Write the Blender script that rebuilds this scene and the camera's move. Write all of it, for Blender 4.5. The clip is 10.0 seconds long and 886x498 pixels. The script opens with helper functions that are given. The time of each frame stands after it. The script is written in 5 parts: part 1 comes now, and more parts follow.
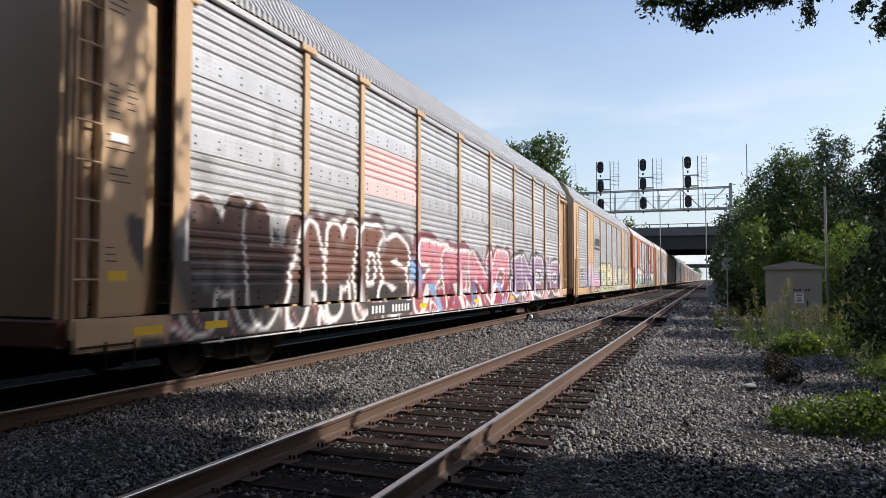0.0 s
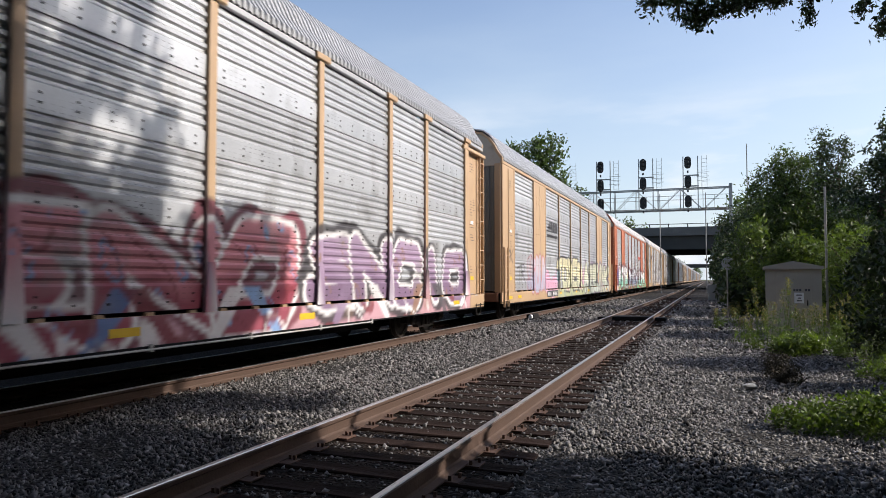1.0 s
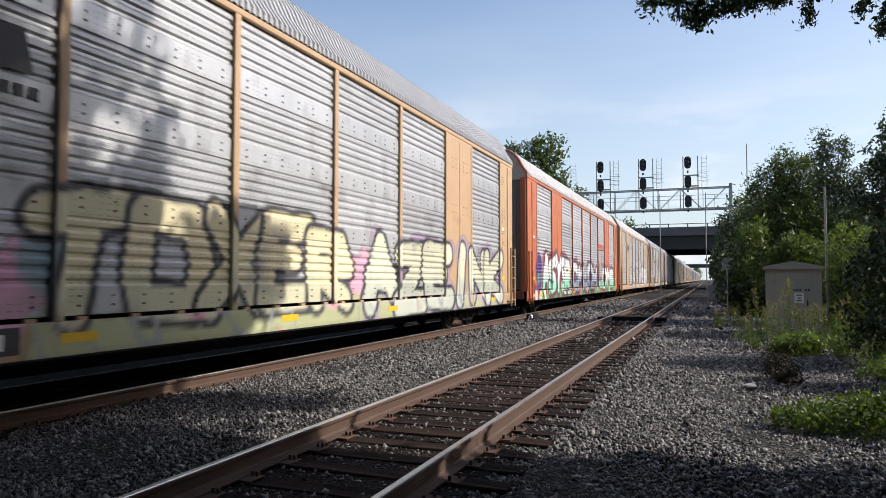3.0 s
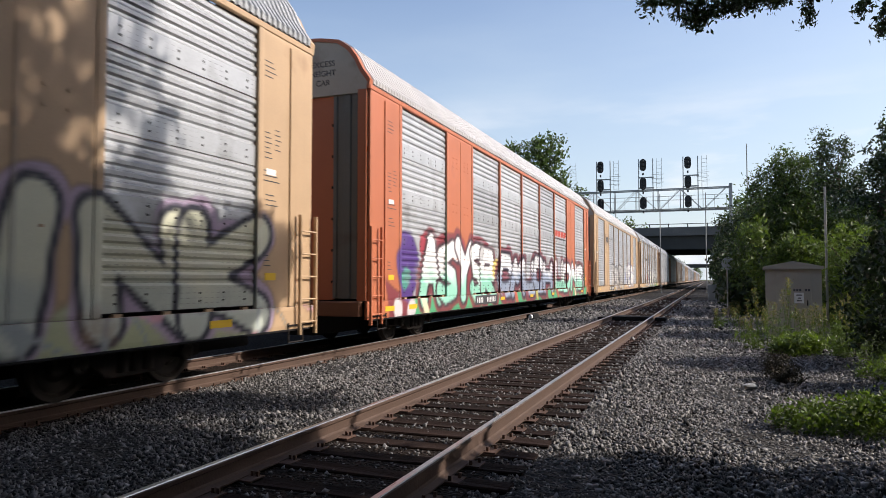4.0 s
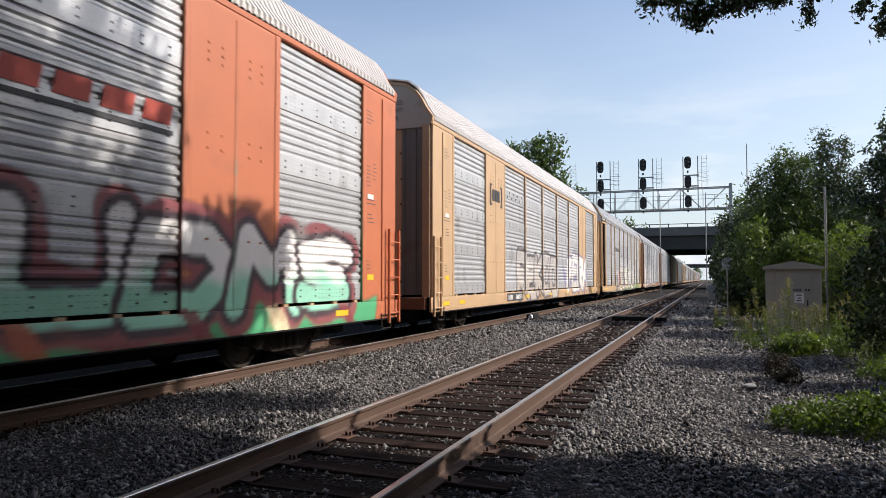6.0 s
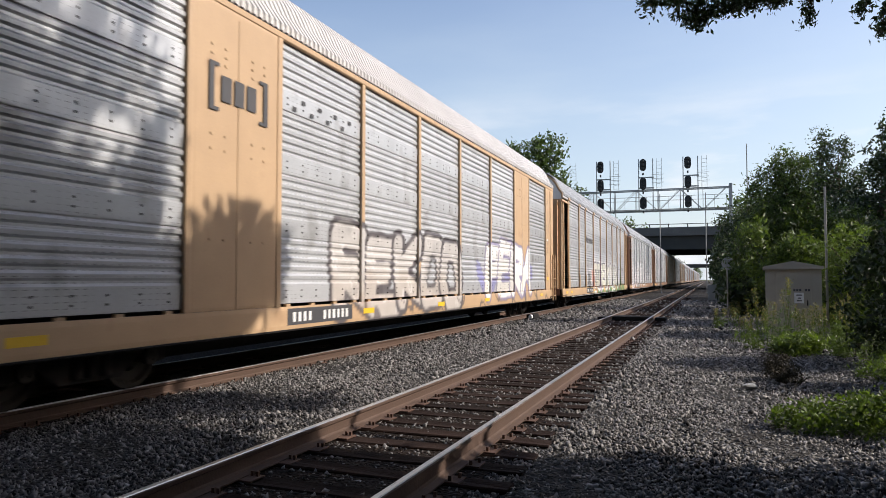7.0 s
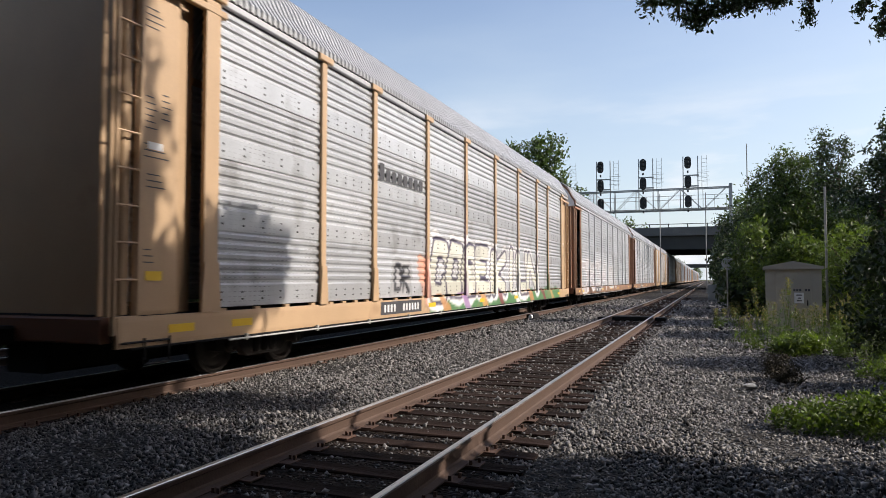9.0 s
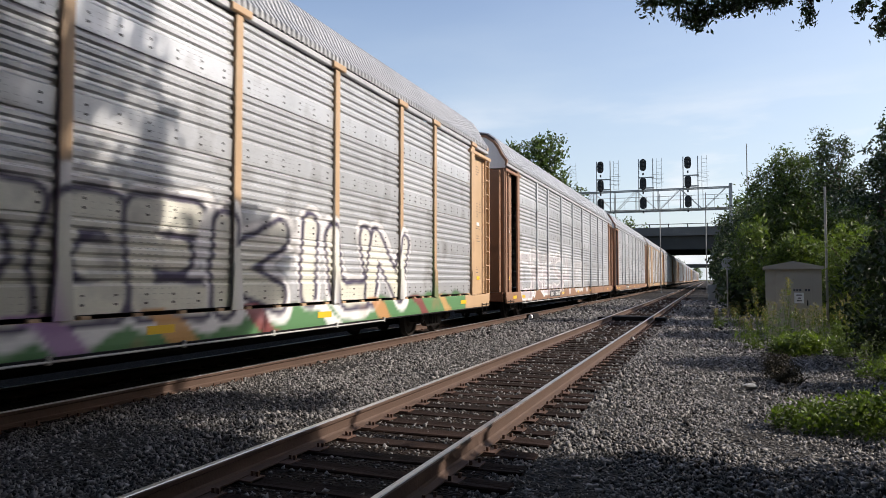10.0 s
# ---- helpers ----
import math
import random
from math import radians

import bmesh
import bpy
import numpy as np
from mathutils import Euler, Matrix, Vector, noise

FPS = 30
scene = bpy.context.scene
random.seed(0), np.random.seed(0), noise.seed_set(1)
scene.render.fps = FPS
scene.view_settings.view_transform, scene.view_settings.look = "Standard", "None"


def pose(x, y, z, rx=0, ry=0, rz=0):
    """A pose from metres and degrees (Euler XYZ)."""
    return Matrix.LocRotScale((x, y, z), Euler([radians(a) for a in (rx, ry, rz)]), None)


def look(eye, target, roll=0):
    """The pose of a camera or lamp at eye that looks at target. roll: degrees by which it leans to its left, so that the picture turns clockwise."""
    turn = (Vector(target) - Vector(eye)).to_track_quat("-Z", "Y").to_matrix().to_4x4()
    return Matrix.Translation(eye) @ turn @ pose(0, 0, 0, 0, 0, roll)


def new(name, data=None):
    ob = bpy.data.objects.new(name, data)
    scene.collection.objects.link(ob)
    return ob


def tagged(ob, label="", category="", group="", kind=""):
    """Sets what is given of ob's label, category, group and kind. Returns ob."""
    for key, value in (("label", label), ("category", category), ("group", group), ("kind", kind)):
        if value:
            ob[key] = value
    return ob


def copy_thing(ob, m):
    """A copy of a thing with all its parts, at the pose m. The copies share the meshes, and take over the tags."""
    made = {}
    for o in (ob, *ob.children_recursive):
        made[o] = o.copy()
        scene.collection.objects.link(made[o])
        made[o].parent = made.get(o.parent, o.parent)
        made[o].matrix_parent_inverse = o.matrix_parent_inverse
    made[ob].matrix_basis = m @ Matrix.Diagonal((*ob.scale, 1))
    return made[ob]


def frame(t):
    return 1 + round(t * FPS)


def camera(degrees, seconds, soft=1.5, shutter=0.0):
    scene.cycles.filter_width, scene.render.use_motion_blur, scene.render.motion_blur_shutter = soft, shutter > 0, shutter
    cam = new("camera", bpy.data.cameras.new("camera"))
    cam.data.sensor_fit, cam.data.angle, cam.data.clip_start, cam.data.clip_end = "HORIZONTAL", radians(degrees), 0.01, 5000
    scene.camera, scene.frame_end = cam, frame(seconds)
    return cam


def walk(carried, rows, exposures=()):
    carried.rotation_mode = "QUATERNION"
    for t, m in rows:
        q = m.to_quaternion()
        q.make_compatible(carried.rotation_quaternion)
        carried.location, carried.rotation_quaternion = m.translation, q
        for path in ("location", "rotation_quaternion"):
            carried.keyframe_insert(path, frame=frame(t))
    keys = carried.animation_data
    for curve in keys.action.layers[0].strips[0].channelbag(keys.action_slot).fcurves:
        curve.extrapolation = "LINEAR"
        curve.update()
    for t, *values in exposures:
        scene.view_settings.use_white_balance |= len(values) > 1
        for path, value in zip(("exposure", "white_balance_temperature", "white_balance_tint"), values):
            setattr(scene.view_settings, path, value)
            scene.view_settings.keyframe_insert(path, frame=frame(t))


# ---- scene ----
EYE = (0.0, 0.0, 1.552)
YAW, TILT = radians(20.75), radians(2.5)
AIM = (EYE[0] - math.sin(YAW) * math.cos(TILT), EYE[1] + math.cos(YAW) * math.cos(TILT), EYE[2] + math.sin(TILT))
cam = camera(64.7, 10.0, soft=0.8, shutter=0.14)
walk(cam, [(0.0, look(EYE, AIM)), (10.0, look(EYE, AIM))], exposures=[(0.0, 0.44, 6600, 14.0), (10.0, 0.44, 6800, 14.5)])

# ---- light ----
SUN_AZ, SUN_EL = radians(68), radians(33)      # azimuth from +y towards +x
world = bpy.data.worlds.new("sky")
scene.world = world
world.use_nodes = True
wn, wl = world.node_tree.nodes, world.node_tree.links
wn.clear()
sky = wn.new("ShaderNodeTexSky")
sky.sky_type, sky.sun_disc = "NISHITA", False
sky.sun_elevation, sky.sun_rotation = SUN_EL, SUN_AZ
sky.air_density, sky.dust_density, sky.ozone_density = 1.0, 1.9, 2.4
coord = wn.new("ShaderNodeTexCoord")
stretch = wn.new("ShaderNodeMapping")
stretch.inputs["Location"].default_value = (0.35, 1.7, 0.4)
stretch.inputs["Scale"].default_value = (2.2, 2.2, 9.0)
wl.new(coord.outputs["Generated"], stretch.inputs["Vector"])
cloud = wn.new("ShaderNodeTexNoise")
cloud.inputs["Scale"].default_value, cloud.inputs["Detail"].default_value, cloud.inputs["Roughness"].default_value = 1.3, 8, 0.55
wl.new(stretch.outputs[0], cloud.inputs["Vector"])
sep = wn.new("ShaderNodeSeparateXYZ")
wl.new(coord.outputs["Generated"], sep.inputs[0])
low = wn.new("ShaderNodeMapRange")
low.inputs["From Min"].default_value, low.inputs["From Max"].default_value = 0.42, 0.04
low.inputs["To Min"].default_value, low.inputs["To Max"].default_value = 0.0, 1.0
wl.new(sep.outputs["Z"], low.inputs["Value"])
puff = wn.new("ShaderNodeMapRange")
puff.inputs["From Min"].default_value, puff.inputs["From Max"].default_value = 0.47, 0.74
puff.inputs["To Min"].default_value = 0.62
wl.new(cloud.outputs["Fac"], puff.inputs["Value"])
cover = wn.new("ShaderNodeMath")
cover.operation = "MULTIPLY"
wl.new(low.outputs[0], cover.inputs[0]), wl.new(puff.outputs[0], cover.inputs[1])
mixsky = wn.new("ShaderNodeMixRGB")
mixsky.inputs["Color2"].default_value = (3.75, 4.55, 5.05, 1)
wl.new(cover.outputs[0], mixsky.inputs["Fac"]), wl.new(sky.outputs[0], mixsky.inputs["Color1"])
wisp, near_horizon, wisps = wn.new("ShaderNodeMapRange"), wn.new("ShaderNodeMapRange"), wn.new("ShaderNodeMath")
wisp.inputs["From Min"].default_value, wisp.inputs["From Max"].default_value = 0.53, 0.70
near_horizon.inputs["From Min"].default_value, near_horizon.inputs["From Max"].default_value = 0.26, 0.10
wisps.operation = "MULTIPLY"
wl.new(cloud.outputs["Fac"], wisp.inputs["Value"]), wl.new(sep.outputs["Z"], near_horizon.inputs["Value"])
wl.new(wisp.outputs[0], wisps.inputs[0]), wl.new(near_horizon.outputs[0], wisps.inputs[1])
cloudy = wn.new("ShaderNodeMixRGB")
cloudy.inputs["Color2"].default_value = (5.6, 5.7, 5.9, 1)
wl.new(wisps.outputs[0], cloudy.inputs["Fac"]), wl.new(mixsky.outputs[0], cloudy.inputs["Color1"])
bgd = wn.new("ShaderNodeBackground")
bgd.inputs["Strength"].default_value = 0.145
wl.new(cloudy.outputs[0], bgd.inputs["Color"])
wout = wn.new("ShaderNodeOutputWorld")
wl.new(bgd.outputs[0], wout.inputs["Surface"])
sun = new("sun", bpy.data.lights.new("sun", "SUN"))
sun.data.energy, sun.data.angle, sun.data.color = 3.9, radians(0.53), (1.0, 0.95, 0.87)
sun.matrix_world = look((0, 0, 0), (-math.sin(SUN_AZ) * math.cos(SUN_EL), -math.cos(SUN_AZ) * math.cos(SUN_EL), -math.sin(SUN_EL)))


# ---- materials ----
def material(name, base, rough=0.6, metal=0.0, vary=0.25, scale=4.0, fine=60.0, bump=0.15, dirt=None, dirt_at=0.58, island=0.0, leafy=0.0, attr="", per_object=0.0, axis=(1, 1, 1), spec=0.5):
    m = bpy.data.materials.new(name)
    m.use_nodes = True
    n, l = m.node_tree.nodes, m.node_tree.links
    p = n["Principled BSDF"]
    p.inputs["Roughness"].default_value, p.inputs["Metallic"].default_value = rough, metal
    p.inputs["Specular IOR Level"].default_value = spec
    tc = n.new("ShaderNodeTexCoord")
    mp = n.new("ShaderNodeMapping")
    mp.inputs["Scale"].default_value = axis
    l.new(tc.outputs["Object"], mp.inputs["Vector"])
    big, small = n.new("ShaderNodeTexNoise"), n.new("ShaderNodeTexNoise")
    for node, sc, det in ((big, scale, 6), (small, fine, 3)):
        node.inputs["Scale"].default_value, node.inputs["Detail"].default_value = sc, det
        l.new(mp.outputs[0], node.inputs["Vector"])

    def math_node(op, a, b):
        k = n.new("ShaderNodeMath")
        k.operation = op
        for i, v in enumerate((a, b)):
            if isinstance(v, (int, float)):
                k.inputs[i].default_value = v
            else:
                l.new(v, k.inputs[i])
        return k.outputs[0]

    gain = math_node("ADD", math_node("MULTIPLY", big.outputs["Fac"], vary * 1.6), math_node("MULTIPLY", small.outputs["Fac"], vary * 0.9))
    gain = math_node("ADD", gain, 1.0 - vary * 1.25)
    if island:
        geo = n.new("ShaderNodeNewGeometry")
        gain = math_node("MULTIPLY", gain, math_node("ADD", math_node("MULTIPLY", geo.outputs["Random Per Island"], island * 2), 1 - island))
    if per_object:
        info = n.new("ShaderNodeObjectInfo")
        gain = math_node("MULTIPLY", gain, math_node("ADD", math_node("MULTIPLY", info.outputs["Random"], per_object * 2), 1 - per_object))
    colour = n.new("ShaderNodeRGB")
    colour.outputs[0].default_value = (*base, 1)
    first = colour.outputs[0]
    if attr:
        at = n.new("ShaderNodeVertexColor")
        at.layer_name = attr
        mx = n.new("ShaderNodeMixRGB")
        l.new(at.outputs["Alpha"], mx.inputs["Fac"]), l.new(first, mx.inputs["Color1"]), l.new(at.outputs["Color"], mx.inputs["Color2"])
        first = mx.outputs[0]
        metal_in = math_node("MULTIPLY", math_node("SUBTRACT", 1.0, at.outputs["Alpha"]), metal)
        l.new(metal_in, p.inputs["Metallic"])
    if dirt:
        mx = n.new("ShaderNodeMixRGB")
        mx.inputs["Color2"].default_value = (*dirt, 1)
        ramp = n.new("ShaderNodeMapRange")
        ramp.inputs["From Min"].default_value, ramp.inputs["From Max"].default_value = dirt_at, dirt_at + 0.16
        l.new(big.outputs["Fac"], ramp.inputs["Value"])
        l.new(math_node("MULTIPLY", ramp.outputs[0], 0.75), mx.inputs["Fac"]), l.new(first, mx.inputs["Color1"])
        first = mx.outputs[0]
    mul = n.new("ShaderNodeMixRGB")
    mul.blend_type, mul.inputs["Fac"].default_value = "MULTIPLY", 1.0
    l.new(first, mul.inputs["Color1"]), l.new(gain, mul.inputs["Color2"])
    l.new(mul.outputs[0], p.inputs["Base Color"])
    l.new(math_node("ADD", math_node("MULTIPLY", small.outputs["Fac"], 0.25), rough - 0.12), p.inputs["Roughness"])
    if bump:
        bp = n.new("ShaderNodeBump")
        bp.inputs["Strength"].default_value, bp.inputs["Distance"].default_value = bump, 0.01
        l.new(small.outputs["Fac"], bp.inputs["Height"]), l.new(bp.outputs[0], p.inputs["Normal"])
    if leafy:
        tr = n.new("ShaderNodeBsdfTranslucent")
        ms = n.new("ShaderNodeMixShader")
        warm = n.new("ShaderNodeMixRGB")
        warm.blend_type, warm.inputs["Fac"].default_value, warm.inputs["Color2"].default_value = "MULTIPLY", 1.0, (1.5, 1.7, 0.5, 1)
        l.new(mul.outputs[0], warm.inputs["Color1"]), l.new(warm.outputs[0], tr.inputs["Color"])
        ms.inputs["Fac"].default_value = leafy
        l.new(p.outputs[0], ms.inputs[1]), l.new(tr.outputs[0], ms.inputs[2])
        l.new(ms.outputs[0], n["Material Output"].inputs["Surface"])
    return m


def add_perforations(m):
    """Rows of small punched slots in the side sheets, along y and z of the sheet."""
    n, l = m.node_tree.nodes, m.node_tree.links
    p = n["Principled BSDF"]
    tc, sp = n.new("ShaderNodeTexCoord"), n.new("ShaderNodeSeparateXYZ")
    l.new(tc.outputs["Object"], sp.inputs[0])
    masks = []
    for axis, period, width in (("Y", 0.115, 0.45), ("Z", 0.0665, 0.17)):
        a, b, c = (n.new("ShaderNodeMath") for _ in range(3))
        a.operation, b.operation, c.operation = "MULTIPLY", "FRACT", "LESS_THAN"
        a.inputs[1].default_value, c.inputs[1].default_value = 1 / period, width
        l.new(sp.outputs[axis], a.inputs[0]), l.new(a.outputs[0], b.inputs[0]), l.new(b.outputs[0], c.inputs[0])
        masks.append(c.outputs[0])
    both = n.new("ShaderNodeMath")
    both.operation = "MULTIPLY"
    l.new(masks[0], both.inputs[0]), l.new(masks[1], both.inputs[1])
    patchy = n.new("ShaderNodeTexNoise")
    patchy.inputs["Scale"].default_value = 2.3
    l.new(tc.outputs["Object"], patchy.inputs["Vector"])
    fade = n.new("ShaderNodeMath")
    fade.operation = "MULTIPLY"
    patch_range = n.new("ShaderNodeMapRange")
    patch_range.inputs["From Min"].default_value, patch_range.inputs["From Max"].default_value, patch_range.inputs["To Max"].default_value = 0.42, 0.65, 0.55
    l.new(patchy.outputs["Fac"], patch_range.inputs["Value"])
    l.new(both.outputs[0], fade.inputs[0]), l.new(patch_range.outputs[0], fade.inputs[1])
    mx = n.new("ShaderNodeMixRGB")
    mx.inputs["Color2"].default_value = (0.05, 0.05, 0.05, 1)
    l.new(fade.outputs[0], mx.inputs["Fac"]), l.new(p.inputs["Base Color"].links[0].from_socket, mx.inputs["Color1"])
    l.new(mx.outputs[0], p.inputs["Base Color"])


def gravel_material(name, light, dark, cell):
    m = material(name, light, 0.95, vary=0.5, scale=0.7, fine=30, bump=0, spec=0.12)
    n, l = m.node_tree.nodes, m.node_tree.links
    p = n["Principled BSDF"]
    tc = n.new("ShaderNodeTexCoord")
    vo, no = n.new("ShaderNodeTexVoronoi"), n.new("ShaderNodeTexNoise")
    vo.inputs["Scale"].default_value, no.inputs["Scale"].default_value = cell, 0.5
    for node in (vo, no):
        l.new(tc.outputs["Object"], node.inputs["Vector"])
    old = p.inputs["Base Color"].links[0].from_socket
    mx = n.new("ShaderNodeMixRGB")
    mx.blend_type, mx.inputs["Fac"].default_value = "MULTIPLY", 0.75
    bw = n.new("ShaderNodeRGBToBW")
    l.new(vo.outputs["Color"], bw.inputs[0])
    l.new(old, mx.inputs["Color1"]), l.new(bw.outputs[0], mx.inputs["Color2"])
    mx2 = n.new("ShaderNodeMixRGB")
    mx2.inputs["Color2"].default_value = (*dark, 1)
    mr = n.new("ShaderNodeMapRange")
    mr.inputs["From Min"].default_value, mr.inputs["From Max"].default_value = 0.5, 0.7
    l.new(no.outputs["Fac"], mr.inputs["Value"])
    l.new(mr.outputs[0], mx2.inputs["Fac"]), l.new(mx.outputs[0], mx2.inputs["Color1"]), l.new(mx2.outputs[0], p.inputs["Base Color"])
    bp = n.new("ShaderNodeBump")
    bp.inputs["Strength"].default_value, bp.inputs["Distance"].default_value = 1.0, 0.03
    l.new(vo.outputs["Distance"], bp.inputs["Height"]), l.new(bp.outputs[0], p.inputs["Normal"])
    return m


M = {
    "galv": material("galvanised_steel", (0.55, 0.565, 0.58), 0.38, 0.4, 0.28, 1.2, 40, 0.1, (0.24, 0.235, 0.23), 0.56, attr="paint", per_object=0.13),
    "pale_roof": material("pale_roof_sheet", (0.62, 0.60, 0.58), 0.5, 0.1, 0.2, 1.0, 30, 0.1),
    "roof": material("roof_sheet", (0.42, 0.43, 0.44), 0.5, 0.3, 0.25, 1.0, 30, 0.1, (0.26, 0.25, 0.24), 0.6),
    "tan": material("tan_paint", (0.475, 0.32, 0.185), 0.55, 0.0, 0.22, 1.1, 45, 0.08, (0.26, 0.15, 0.08), 0.62, attr="paint"),
    "orange": material("faded_red_paint", (0.46, 0.14, 0.062), 0.55, 0.0, 0.25, 1.1, 45, 0.08, (0.26, 0.09, 0.05), 0.62, attr="paint"),
    "brown": material("dark_brown_paint", (0.20, 0.085, 0.045), 0.6, 0.0, 0.25, 1.1, 45, 0.08, (0.1, 0.05, 0.03), 0.6, attr="paint"),
    "rust": material("weathered_rust_paint", (0.27, 0.15, 0.09), 0.65, 0.0, 0.3, 1.1, 45, 0.1, (0.14, 0.08, 0.05), 0.55, attr="paint"),
    "black": material("black_underframe", (0.011, 0.010, 0.010), 0.8, 0.0, 0.4, 3, 50, 0.2, (0.025, 0.018, 0.013), 0.62, spec=0.2),
    "truck": material("rusty_cast_steel", (0.018, 0.014, 0.012), 0.75, 0.0, 0.5, 6, 60, 0.3, (0.04, 0.022, 0.014), 0.6, spec=0.3),
    "wheel": material("worn_wheel_steel", (0.032, 0.025, 0.02), 0.6, 0.1, 0.4, 6, 60, 0.2, spec=0.3),
    "dooredge": material("end_door_grey", (0.42, 0.42, 0.40), 0.6, 0.1, 0.3, 1.2, 40, 0.1, (0.25, 0.2, 0.15), 0.55),
    "grime": material("grimy_door_grey", (0.15, 0.155, 0.145), 0.7, 0.0, 0.3, 1.2, 40, 0.1, (0.10, 0.085, 0.07), 0.55),
    "cream": material("faded_cream_paint", (0.44, 0.40, 0.33), 0.6, 0.0, 0.25, 1.5, 40, 0.1, (0.25, 0.2, 0.15), 0.55),
    "white": material("white_paint", (0.78, 0.78, 0.76), 0.6, 0.0, 0.1),
    "yellow": material("yellow_reflector", (0.75, 0.48, 0.03), 0.4, 0.0, 0.12),
    "ink": material("black_stencil_paint", (0.05, 0.05, 0.055), 0.6, 0.0, 0.25),
    "red": material("red_stencil_paint", (0.55, 0.08, 0.05), 0.6, 0.0, 0.2),
    "pinkpatch": material("pink_faded_paint", (0.72, 0.46, 0.45), 0.6, 0.0, 0.15, 2, 40),
    "railside": material("rusted_rail", (0.085, 0.050, 0.034), 0.8, 0.1, 0.35, 1.5, 40, 0.3, (0.085, 0.055, 0.04), 0.6),
    "railtop": material("polished_rail_head", (0.48, 0.47, 0.46), 0.32, 0.9, 0.15, 2, 80, 0.05, axis=(1, 0.05, 1)),
    "tie": material("weathered_tie_wood", (0.022, 0.013, 0.010), 0.95, 0.0, 0.5, 2.5, 40, 0.8, (0.048, 0.03, 0.022), 0.6, per_object=0.4, axis=(0.2, 2.0, 2.0), spec=0.12),
    "plate": material("rusted_tie_plate", (0.10, 0.055, 0.038), 0.85, 0.1, 0.4, 8, 60, 0.4, per_object=0.2),
    "stone": material("ballast_stone", (0.135, 0.129, 0.122), 0.5, 0.0, 0.3, 9, 90, 0.5, island=0.95, spec=0.4),
    "bed": gravel_material("ballast_bed", (0.07, 0.066, 0.062), (0.042, 0.037, 0.033), 24),
    # also colours the strips that stand in for shade under the train
    "crib": gravel_material("oily_dirt_and_shade", (0.036, 0.025, 0.019), (0.02, 0.015, 0.012), 30),
    "soil": gravel_material("rough_ground", (0.12, 0.12, 0.07), (0.07, 0.085, 0.03), 14),
    "concrete": material("bridge_concrete", (0.10, 0.10, 0.097), 0.85, 0.0, 0.3, 0.4, 12, 0.2, (0.14, 0.13, 0.12), 0.55),
    "girder": material("bridge_girder_steel", (0.03, 0.032, 0.031), 0.7, 0.1, 0.3, 0.6, 12, 0.1),
    "gantry": material("aluminium_gantry", (0.30, 0.31, 0.31), 0.5, 0.4, 0.15, 2, 30, 0.1),
    "signal": material("black_signal_paint", (0.012, 0.013, 0.014), 0.55, 0.0, 0.2),
    "hut": material("hut_paint", (0.38, 0.35, 0.29), 0.7, 0.05, 0.12, 1.2, 30, 0.1, (0.28, 0.25, 0.2), 0.62),
    "vine": material("light_vine_leaves", (0.11, 0.155, 0.04), 0.5, 0.0, 0.2, 0.5, 20, 0, island=0.45, leafy=0.35),
    "pole": material("galvanised_pole", (0.27, 0.27, 0.26), 0.5, 0.5, 0.2, 3, 40, 0.1),
    "bark": material("tree_bark", (0.11, 0.08, 0.06), 0.9, 0.0, 0.4, 5, 40, 0.8, axis=(1, 1, 0.2)),
    "leaf": material("green_leaves", (0.066, 0.10, 0.028), 0.45, 0.0, 0.25, 0.5, 20, 0, island=0.6, leafy=0.28),
    "leaf_dark": material("dark_green_leaves", (0.032, 0.052, 0.018), 0.5, 0.0, 0.25, 0.5, 20, 0, island=0.55, leafy=0.18),
    "weed": material("weed_leaves", (0.078, 0.112, 0.034), 0.55, 0.0, 0.2, 0.8, 20, 0, island=0.5, leafy=0.4),
    "seed": material("dry_weed_heads", (0.22, 0.185, 0.095), 0.8, 0.0, 0.2, 0.8, 20, 0, island=0.4, leafy=0.3),
    "brush": material("dead_brush", (0.055, 0.048, 0.03), 0.9, 0.0, 0.3, 2, 20, 0, island=0.4),
}
add_perforations(M["galv"])


